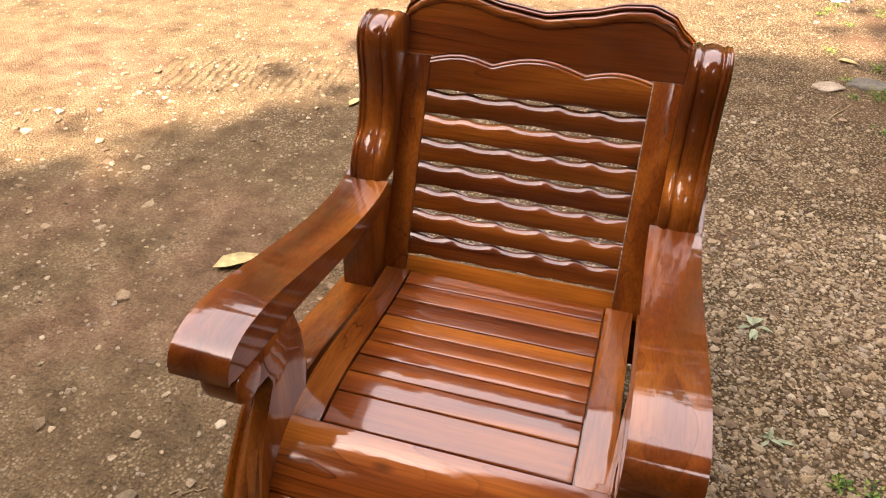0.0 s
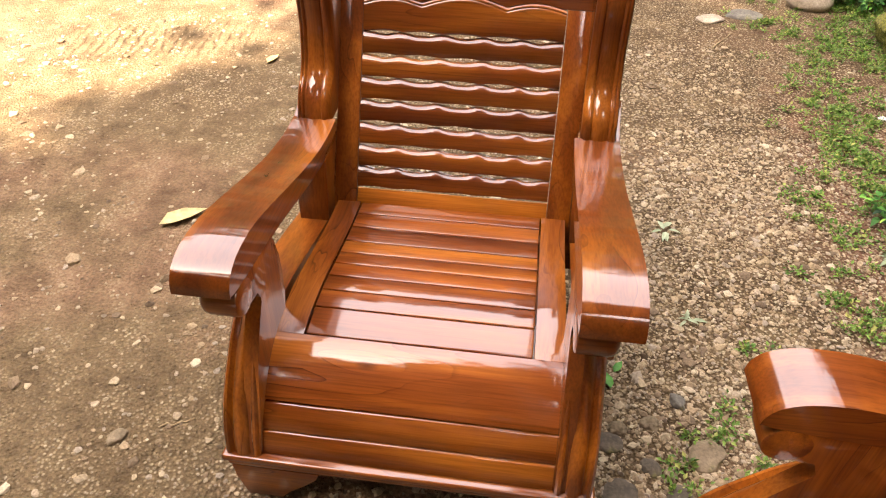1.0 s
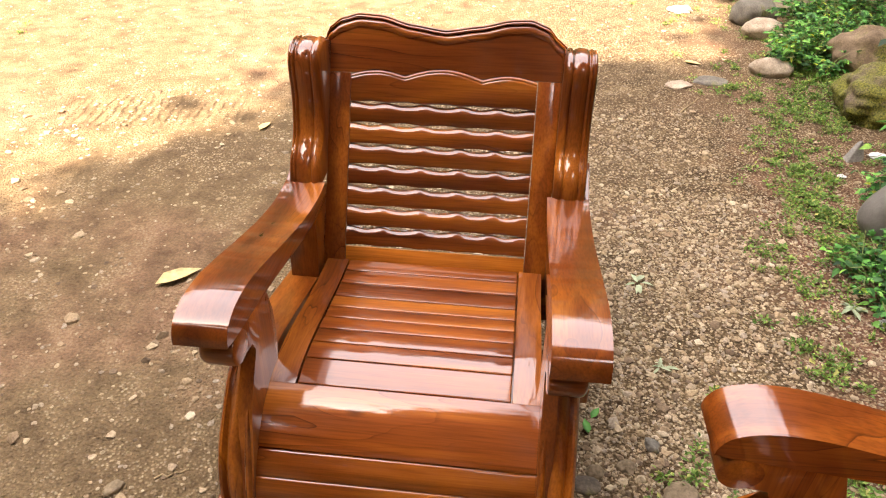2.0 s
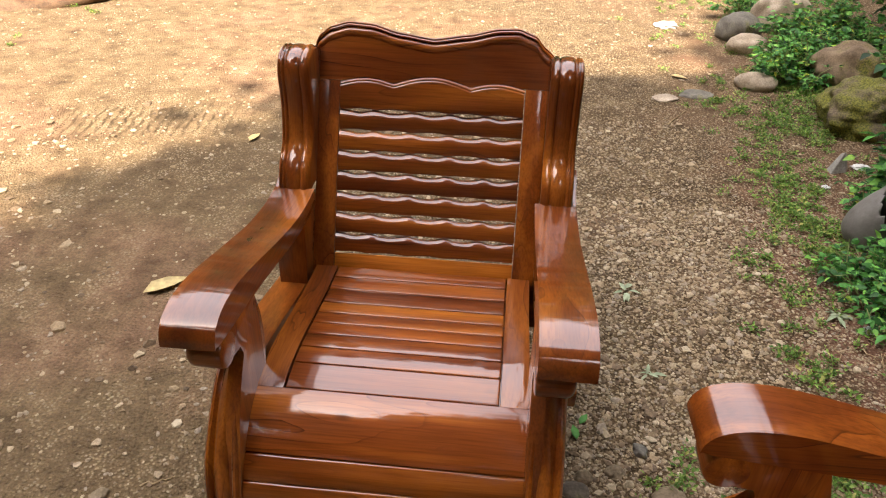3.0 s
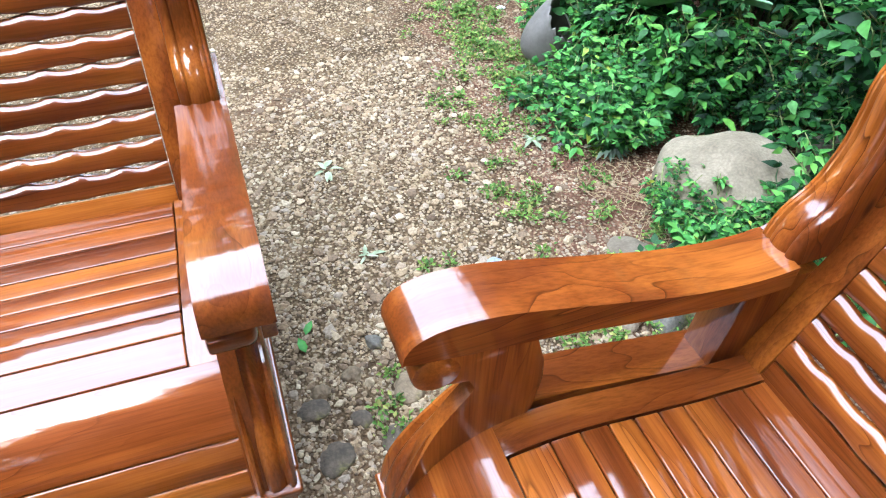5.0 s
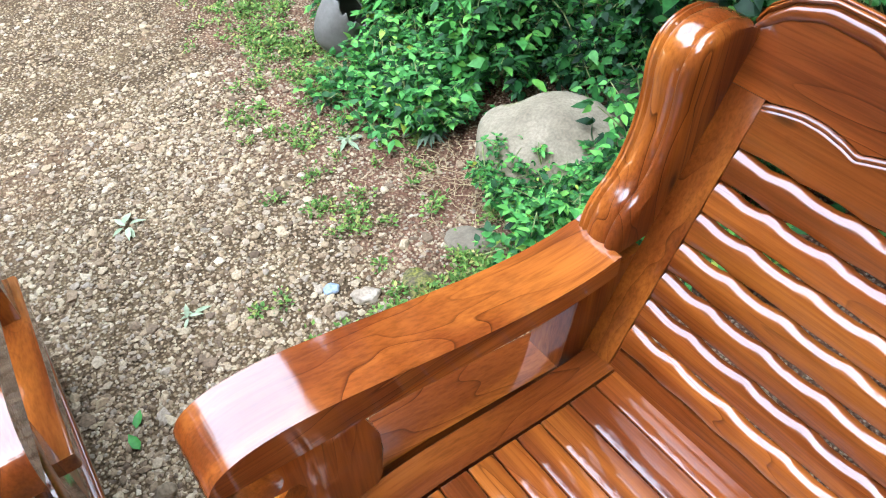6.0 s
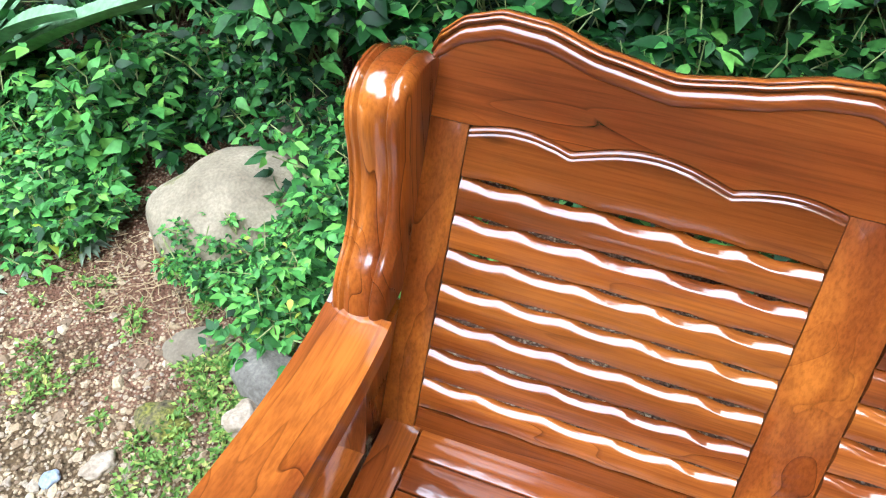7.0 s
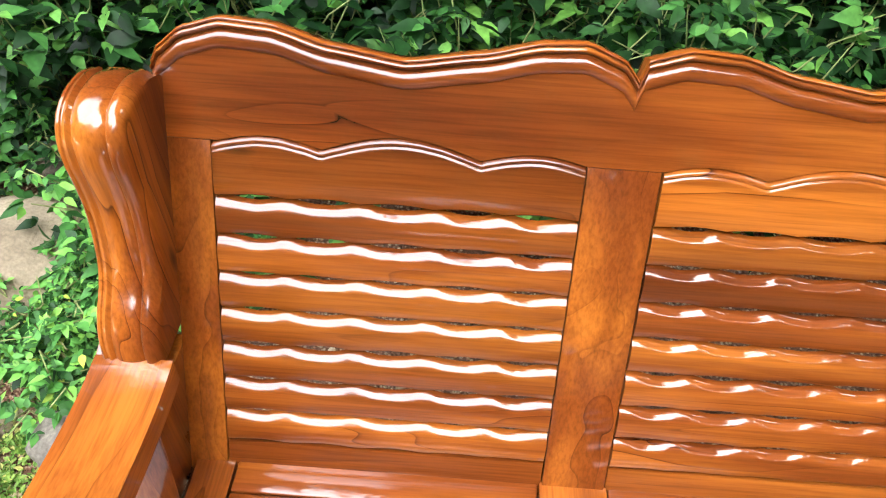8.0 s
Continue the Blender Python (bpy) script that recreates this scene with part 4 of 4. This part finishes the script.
tagged(thicket, "unseen thicket sheet behind the far woods, added to block sky", "backdrop", kind="structure")
woods = from_arrays("far_woods", *leaves(rng, at, rng.standard_normal((len(at), 3)), rng.uniform(0.4, 0.9, len(at)), 1.6, kind="kite"), LEAF_FAR_LIT)
tagged(woods, "unseen woods round the drive, skyline shaped for the reflections", "woods", kind="stuff")

# ---- road, stones and small things ----
road = part("road", box(-40, 40, 5.40, 9.5, -0.2, 0.03, 0.01), CONCRETE)
tagged(road, "pale sunlit concrete road across the end of the drive", "road", kind="structure")


def lump(name, x, y, z, sx, sy, sz, turn, mat, seed, label, category="stone", group="stones by the drive", rough=0.16, sub=4):
    """A weathered stone half bedded in the earth."""
    bm = bmesh.new()
    bmesh.ops.create_icosphere(bm, subdivisions=sub, radius=1)
    for v in bm.verts:
        p = v.co.copy()
        d = noise.noise(p * 1.1 + Vector((seed, 0, 0))) * rough * 2 + noise.noise(p * 2.7 + Vector((0, seed, 0))) * rough * 0.7 + noise.noise(p * 7 + Vector((0, 0, seed))) * rough * (0.15 if rough < 0.2 else 0.4)
        v.co = p * (1 + d)
        v.co = Vector((v.co.x * sx, v.co.y * sy, v.co.z * sz))
    bmesh.ops.rotate(bm, verts=bm.verts, cent=(0, 0, 0), matrix=Matrix.Rotation(radians(turn), 3, "Z"))
    ob = part(name, bm, mat, None, "", 60)
    ob.location = (x, y, float(hill(np.array(x), np.array(y))) + z)
    return tagged(ob, label, category, group)


BARK_ROCK = stone_material("dark_brown_rock", (0.05, 0.04, 0.03), (0.15, 0.12, 0.085), 0.2)
PALE_BOULDER = stone_material("pale_boulder", (0.16, 0.13, 0.085), (0.29, 0.245, 0.17), 0.15, 0.85, 0.4)
lump("boulder", 1.868, 0.245, 0.05, 0.245, 0.215, 0.15, -45, PALE_BOULDER, 3.3, "large pale rounded boulder among the shrubs", "boulder", rough=0.07)
lump("boulder", 2.25, 0.22, 0.0, 0.17, 0.13, 0.10, 10, BARK_ROCK, 5, "dark brown boulder under the shrubs", "boulder")
lump("flat_stone", 1.457, 0.130, -0.004, 0.080, 0.062, 0.030, -45, stone_material("speckled_stone", (0.10, 0.08, 0.055), (0.20, 0.165, 0.115), 0.15, 0.85, 0.3), 7, "flat grey rounded stone bedded in weeds", rough=0.06)
lump("flat_stone", 1.437, -0.088, 0.01, 0.10, 0.07, 0.06, 60, GREY_STONE, 8.5, "angular blue-grey stone beside the sofa")
lump("flat_stone", 1.318, -0.088, 0.005, 0.05, 0.04, 0.035, 20, RIVER_STONE, 9, "small tan stone beside the sofa")
lump("flat_stone", 1.256, 0.083, -0.008, 0.065, 0.055, 0.03, 70, MOSSY_STONE, 10, "brown stone bedded flat in the earth")
lump("flat_stone", 1.115, 0.140, 0.006, 0.038, 0.026, 0.018, 150, RIVER_STONE, 11, "small pale oval stone on the gravel")
lump("river_stone", 1.707, 3.021, 0.035, 0.125, 0.075, 0.065, -8, RIVER_STONE, 12, "smooth oval tan river stone at the drive's edge", rough=0.06)
lump("boulder", 2.14, 2.44, 0.05, 0.26, 0.25, 0.18, 20, MOSSY_STONE, 13, "large boulder covered with green moss", "boulder", rough=0.20, sub=5)
lump("boulder", 2.226, 3.052, 0.07, 0.20, 0.15, 0.17, -10, stone_material("brown_rock", (0.09, 0.06, 0.035), (0.26, 0.19, 0.12), 0.35), 14, "blocky brown rock at the drive's edge", "boulder", rough=0.15)
lump("river_stone", 1.852, 4.111, 0.06, 0.155, 0.13, 0.12, 0, GREY_STONE, 15, "rounded grey boulder at the drive's edge", rough=0.08)
lump("river_stone", 1.832, 3.779, 0.04, 0.14, 0.095, 0.08, 12, RIVER_STONE, 16, "rounded tan boulder at the drive's edge", rough=0.09)
lump("river_stone", 1.904, 3.488, 0.04, 0.09, 0.07, 0.07, 0, RIVER_STONE, 17, "small rounded brown stone at the drive's edge", rough=0.09)
lump("boulder", 2.185, 4.298, 0.10, 0.20, 0.16, 0.18, 0, RIVER_STONE, 18, "pale flat-topped rock at the drive's edge", "boulder")
lump("flat_stone", 1.323, 2.855, 0.0, 0.10, 0.06, 0.025, 0, GREY_STONE, 19, "flat grey stone bedded in the drive")
lump("flat_stone", 1.126, 2.761, 0.0, 0.08, 0.05, 0.02, 20, RIVER_STONE, 20, "flat tan stone bedded in the drive")


def shard(x, y, label):
    """A broken stone with flat faces and a leaning point."""
    bm = bmesh.new()
    foot = [bm.verts.new(v) for v in ((-0.066, -0.030, -0.02), (0.020, -0.046, -0.02), (0.062, -0.008, -0.02), (0.030, 0.040, -0.02), (-0.046, 0.030, -0.02))]
    tips = [bm.verts.new(v) for v in ((0.004, -0.008, 0.098), (0.024, 0.004, 0.088), (0.000, 0.012, 0.082))]
    bmesh.ops.convex_hull(bm, input=foot + tips)
    bmesh.ops.bevel(bm, geom=list(bm.edges), offset=0.003, segments=1, affect="EDGES")
    ob = part("stone_shard", bm, stone_material("pale_grey_stone", (0.15, 0.145, 0.125), (0.30, 0.285, 0.25)), None, "", 20)
    ob.matrix_world = pose(x, y, float(hill(np.array(x), np.array(y))), 0, 0, 20)
    return tagged(ob, label, "stone", "stones by the drive")


shard(1.811, 1.910, "pointed grey stone shard standing in the weeds")
TAN_STONE = stone_material("tan_stone", (0.12, 0.088, 0.052), (0.27, 0.205, 0.13), 0.1)
for k, (x, y, a, b) in enumerate([(0.462, -0.106, 0.040, 0.034), (0.484, -0.247, 0.046, 0.038), (0.626, -0.243, 0.042, 0.034), (0.565, -0.165, 0.030, 0.024)]):
    lump("cobble", x, y, 0.0, a, b, 0.013, 40 * k, BARK_ROCK, 50 + k, "dark brown flat stone bedded in the gravel between the seats", rough=0.1, sub=3)
lump("cobble", 0.571, -0.036, 0.0, 0.026, 0.022, 0.018, 0, TAN_STONE, 22, "small round stone on the gravel beside the armchair")
lump("cobble", 0.487, -0.066, 0.002, 0.024, 0.02, 0.02, 0, TAN_STONE, 23, "small round stone on the gravel beside the armchair")
lump("cobble", 0.649, 0.042, 0.004, 0.026, 0.019, 0.015, 120, GREY_STONE, 24, "small grey stone on the gravel beside the armchair")
lump("cobble", 0.700, -0.114, 0.0, 0.05, 0.042, 0.02, 40, TAN_STONE, 25, "flat tan stone on the gravel between the seats")
lump("cobble", -0.748, -0.270, 0.003, 0.026, 0.018, 0.014, 60, TAN_STONE, 26, "small pale stone on the earth")
lump("cobble", 1.053, 0.213, 0.006, 0.022, 0.018, 0.012, 0, stone_material("blue_grey_stone", (0.16, 0.20, 0.25), (0.34, 0.40, 0.47)), 27, "small blue-grey stone chip on the gravel")
lump("earth_mound", -3.908, 4.453, -0.05, 0.75, 0.55, 0.30, 0, stone_material("dug_earth", (0.05, 0.03, 0.018), (0.17, 0.10, 0.055)), 28, "low mound of dug brown earth", "mound", "mounds")


def broken_pot(x, y):
    t = thing("broken_pot", "broken grey clay pot leaning among the shrubs", "pot")
    rnd = random.Random(5)
    n, prof = 40, [(0.070, 0.0), (0.096, 0.03), (0.104, 0.075), (0.098, 0.13), (0.080, 0.19), (0.060, 0.24), (0.048, 0.285)]
    bm = bmesh.new()
    rows_out, rows_in = [], []
    cut = [0.285 - 0.165 * (0.5 + 0.5 * math.cos(2 * math.pi * k / n + 0.75)) ** 0.8 + rnd.uniform(-0.012, 0.012) for k in range(n)]
    line = smooth_line([(r, z, 0) for r, z in prof], 4)
    for p in line:
        o, i = [], []
        for k in range(n):
            a = 2 * math.pi * k / n
            z = min(p.y, cut[k])
            r = p.x if p.y <= cut[k] else next(q.x for q in line if q.y >= cut[k])
            o.append(bm.verts.new((r * math.cos(a), r * math.sin(a), z)))
            i.append(bm.verts.new(((r - 0.008) * math.cos(a), (r - 0.008) * math.sin(a), max(z, 0.008))))
        rows_out.append(o)
        rows_in.append(i)
    for rows, flip in ((rows_out, False), (rows_in, True)):
        for a, b in zip(rows, rows[1:]):
            for k in range(n):
                q = (a[k], a[(k + 1) % n], b[(k + 1) % n], b[k])
                bm.faces.new(q[::-1] if flip else q)
    for k in range(n):
        bm.faces.new((rows_out[-1][k], rows_out[-1][(k + 1) % n], rows_in[-1][(k + 1) % n], rows_in[-1][k]))
    bm.faces.new(rows_out[0][::-1])
    bm.faces.new(rows_in[0])
    bmesh.ops.remove_doubles(bm, verts=bm.verts, dist=0.0004)
    part("bowl", bm, POT_CLAY, t, "grey clay bowl with a jagged broken rim", 50)
    t.matrix_world = pose(x, y, -0.015, 6, 14, 0)
    return t


broken_pot(1.685, 1.275)


def agave(x, y):
    t = thing("agave", "agave with long arching grey-green serrated leaves", "plant")
    z0 = float(hill(np.array(x), np.array(y)))
    spec = [((0.13, -0.91, 0.46), 0.04, 0.060), ((0.08, -0.51, 0.33), 0.06, 0.054), ((0.31, -0.28, 0.36), 0.05, 0.036), ((0.04, -0.20, 0.40), 0.04, 0.034), ((0.25, -0.62, 0.28), 0.07, 0.042), ((0.51, -0.30, 0.32), 0.08, 0.040)]
    for (dx, dy, dz), arch, half in spec:
        bm = bmesh.new()
        side = Vector((-dy, dx, 0)).normalized()
        rings = []
        n = 44
        for i in range(n + 1):
            s = i / n
            c = Vector((dx * s, dy * s, dz * s + arch * math.sin(math.pi * s)))
            w = half * (0.70 + 0.90 * s - 1.58 * s ** 3.4)
            w = max(w, 0.004) + (0.0035 if i % 2 else 0.0)
            rings.append([bm.verts.new(c + side * w + Vector((0, 0, 0.35 * w))), bm.verts.new(c + side * w * 0.5 + Vector((0, 0, 0.04 * w))), bm.verts.new(c - Vector((0, 0, 0.006))), bm.verts.new(c - side * w * 0.5 + Vector((0, 0, 0.04 * w))), bm.verts.new(c - side * w + Vector((0, 0, 0.35 * w))),
                          bm.verts.new(c - side * w * 0.5 - Vector((0, 0, 0.012))), bm.verts.new(c - Vector((0, 0, 0.022))), bm.verts.new(c + side * w * 0.5 - Vector((0, 0, 0.012)))])
        for a, b in zip(rings, rings[1:]):
            for k in range(8):
                bm.faces.new((a[k], a[(k + 1) % 8], b[(k + 1) % 8], b[k]))
        bm.faces.new(rings[0])
        bm.faces.new(rings[-1][::-1])
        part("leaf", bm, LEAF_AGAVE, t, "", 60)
    t.location = (x, y, z0 + 0.105)
    return t


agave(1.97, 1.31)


def single_leaf(name, x, y, length, turn, mat, label, wide=0.75, curl=0.5):
    v, f = leaf_shape(0.35, 0.0)
    v = v * [length, length * wide, length]
    v[:, 2] = np.abs(v[:, 1]) * 0.5 + curl * length * 0.3 * (v[:, 0] / length - 0.5) ** 2
    low = v - [0, 0, 0.0012]
    n = len(v)
    ob = from_arrays(name, np.concatenate([v, low]), np.concatenate([f, f[:, ::-1] + n]), mat, smooth=True)
    ob.matrix_world = pose(x, y, float(hill(np.array(x), np.array(y))) + 0.006, 0, 0, turn)
    return tagged(ob, label, "leaf", "fallen leaves")


single_leaf("fallen_leaf", -1.028, 0.561, 0.17, 42, LEAF_DRY, "pale yellow fallen leaf lying on the gravel")
single_leaf("fallen_leaf", 1.219, 3.156, 0.11, -25, LEAF_DRY, "pale yellow fallen leaf lying on the drive")
single_leaf("fallen_leaf", -0.909, 5.284, 0.12, 10, LEAF_DRY, "yellow fallen leaf by the road")
single_leaf("fallen_leaf", -1.075, 1.827, 0.10, 75, LEAF_DRY, "small yellow fallen leaf behind the armchair")
single_leaf("fallen_leaf", 0.477, 0.063, 0.055, 100, LEAF_SHRUB, "green fallen leaf beside the armchair")
single_leaf("fallen_leaf", 0.487, 0.120, 0.05, 60, LEAF_SHRUB, "green fallen leaf beside the armchair")


def rosette(name, x, y, count, length, wide, mat, seed, label, lift=0.25):
    rng = np.random.default_rng(seed)
    t = thing(name, label, "plant", "weeds by the drive")
    z0 = float(hill(np.array(x), np.array(y)))
    a = np.linspace(0, 2 * math.pi, count, endpoint=False) + rng.uniform(-0.3, 0.3, count)
    out = np.stack([np.cos(a), np.sin(a), np.full(count, lift)], -1)
    from_arrays("foliage", *leaves(rng, np.tile([[x, y, z0 + 0.012]], (count, 1)) + 0.008 * rng.standard_normal((count, 3)) * [1, 1, 0.3], out * 2.5, length * rng.uniform(0.7, 1.15, count), wide, 0.2), mat, t, smooth=True)
    return t


PALE_LEAF = leaf_material("wilted_leaf", [(0.0, (0.16, 0.22, 0.12)), (1.0, (0.40, 0.46, 0.30))], 0.6, 0.2)
rosette("fallen_sprig", 0.691, 0.777, 6, 0.05, 0.6, PALE_LEAF, 31, "wilted pale green sprig lying on the gravel", 0.1)
rosette("fallen_sprig", 0.711, 0.353, 6, 0.045, 0.5, PALE_LEAF, 32, "wilted pale green sprig lying on the gravel", 0.1)
rosette("silver_weed", 1.645, 0.608, 30, 0.085, 0.42, leaf_material("silver_leaf", [(0.0, (0.09, 0.15, 0.09)), (1.0, (0.26, 0.33, 0.24))], 0.6, 0.15), 33, "grey-green rosette weed at the foot of the shrubs", 0.35)
rosette("silver_weed", 1.411, 0.732, 10, 0.05, 0.6, PALE_LEAF, 34, "pale wilted weed beside the crumpled paper", 0.2)


def crumpled(x, y, size, seed, label):
    bm = bmesh.new()
    bmesh.ops.create_icosphere(bm, subdivisions=3, radius=1)
    for v in bm.verts:
        d = noise.noise(v.co * 2.3 + Vector((seed, 1, 0))) * 0.5 + noise.noise(v.co * 5 + Vector((seed, 1, 3))) * 0.25
        v.co = Vector((v.co.x * size[0], v.co.y * size[1], v.co.z * size[2])) * (1 + d)
    ob = part("paper_scrap", bm, PAPER, None, "", 20)
    ob.location = (x, y, float(hill(np.array(x), np.array(y))) + size[2] * 0.6)
    return tagged(ob, label, "litter", "litter on the ground")


crumpled(1.491, 0.667, (0.024, 0.016, 0.012), 1, "crumpled white paper scrap on the earth")
crumpled(1.915, 1.910, (0.042, 0.026, 0.012), 2, "torn white paper scrap among the weeds")
crumpled(1.365, 4.298, (0.08, 0.05, 0.03), 3, "crushed white carton on the drive")
crumpled(1.697, 1.723, (0.018, 0.014, 0.008), 4, "small white scrap among the weeds")


def stick(x0, y0, x1, y1, r, label):
    rng = np.random.default_rng(int(1000 * abs(x0)))
    s = np.linspace(0, 1, 6)[:, None]
    line = np.array([x0, y0, 0.0]) + np.array([x1 - x0, y1 - y0, 0]) * s + 0.004 * rng.standard_normal((6, 3)) * [1, 1, 0]
    line[:, 2] = hill(line[:, 0], line[:, 1]) + r
    return tagged(from_arrays("twig", *tubes([line], r, r * 0.5, 6), STRAW, smooth=True), label, "twig", "twigs on the ground")


stick(-0.654, -0.223, -0.582, -0.192, 0.003, "thin dry twig on the gravel")
stick(1.074, 2.377, 1.209, 2.585, 0.005, "thin brown twig on the drive")
stick(0.555, 0.727, 0.638, 0.810, 0.002, "thin pale stalk on the gravel")

# dry rootlets at the foot of the boulder
rng = np.random.default_rng(12)
lines = []
for k in range(120):
    p = np.array([1.60 + 0.09 * rng.standard_normal(), 0.33 + 0.11 * rng.standard_normal(), 0.008])
    d = np.array([rng.uniform(-0.09, 0.09), rng.uniform(-0.09, 0.09), 0])
    s = np.linspace(-0.5, 0.5, 5)[:, None]
    q = p + d * s + 0.006 * rng.standard_normal((5, 3)) * [1, 1, 0]
    q[:, 2] = hill(q[:, 0], q[:, 1]) + 0.004 + 0.012 * rng.uniform()
    lines.append(q)
tagged(from_arrays("dry_rootlets", *tubes(lines, 0.0016, 0.0008, 4), STRAW), "tangled dry rootlets at the foot of the boulder", "roots", kind="stuff")

# low weeds along the edge of the drive
rng = np.random.default_rng(21)
spots = []
for cx, cy, rx, ry, n in ((1.50, 1.55, 0.10, 0.35, 120), (1.62, 2.25, 0.16, 0.35, 60), (1.95, 2.8, 0.25, 0.4, 70), (1.95, 4.3, 0.4, 0.5, 110), (1.50, -0.02, 0.10, 0.11, 38), (1.30, -0.02, 0.10, 0.05, 22), (1.13, 0.03, 0.08, 0.06, 14), (1.22, 0.42, 0.07, 0.22, 16), (1.42, 0.40, 0.09, 0.12, 10), (1.25, 0.95, 0.08, 0.25, 20), (0.90, 0.10, 0.10, 0.12, 10), (0.72, -0.15, 0.07, 0.08, 14), (-3.5, 4.1, 0.7, 0.45, 60), (1.38, -0.2, 0.12, 0.10, 16), (1.45, 2.8, 0.12, 0.2, 22), (1.95, 2.9, 0.09, 0.2, 70), (1.80, 2.45, 0.08, 0.15, 50), (1.52, 1.05, 0.06, 0.2, 26), (1.16, -0.12, 0.06, 0.05, 8)):
    spots.append(np.stack([cx + rx * rng.standard_normal(n), cy + ry * rng.standard_normal(n), rng.uniform(0.012, 0.026, n)], -1))
spots = np.concatenate(spots)
spots = spots[(spots[:, 0] > 0.48) | (spots[:, 0] < -3)]
per = 34
c = np.repeat(spots, per, 0)
ang = rng.uniform(0, 2 * math.pi, len(c))
rad = np.abs(rng.standard_normal(len(c))) * c[:, 2] * 1.1
at = np.stack([c[:, 0] + rad * np.cos(ang), c[:, 1] + rad * np.sin(ang), np.zeros(len(c))], -1)
at[:, 2] = hill(at[:, 0], at[:, 1]) + rng.uniform(0.002, 0.02, len(c))
out = np.stack([np.cos(ang), np.sin(ang), rng.uniform(0.1, 0.9, len(c))], -1)
weeds = from_arrays("weeds", *leaves(rng, at, out, rng.uniform(0.008, 0.02, len(c)), 1.0, kind="kite"), LEAF_WEED)
tagged(weeds, "low bright green weeds along the drive's edge", "weeds", kind="stuff")


def low_table(x0, x1, y0, y1, z):
    t = thing("coffee_table", "low varnished wooden table, its top whitened like a sky reflection", "table")
    # white base colour stands in for sky mirrored in the varnished top
    sky_sheen, n, l, b = material("painted_sky_reflection", 0.08, 0.6)
    b.inputs["Base Color"].default_value = (0.62, 0.63, 0.65, 1)
    part("tabletop", box(x0, x1, y0, y1, z - 0.03, z, 0.008, 3), WOOD_X, t)
    part("top_reflection", box(x0 + 0.012, x1 - 0.012, y0 + 0.012, y1 - 0.012, z - 0.004, z + 0.004, 0.002), sky_sheen, t, "white sheet that paints the sky's reflection on the tabletop")
    part("apron", box(x0 + 0.03, x1 - 0.03, y0 + 0.03, y1 - 0.03, z - 0.11, z - 0.03, 0.004), WOOD_X, t)
    for x in (x0 + 0.03, x1 - 0.09):
        for y in (y0 + 0.03, y1 - 0.09):
            part("leg", box(x, x + 0.06, y, y + 0.06, 0, z - 0.11, 0.006), WOOD_Z, t)
    return t


table = low_table(-0.375, 0.22, -1.15, -0.70, 0.475)
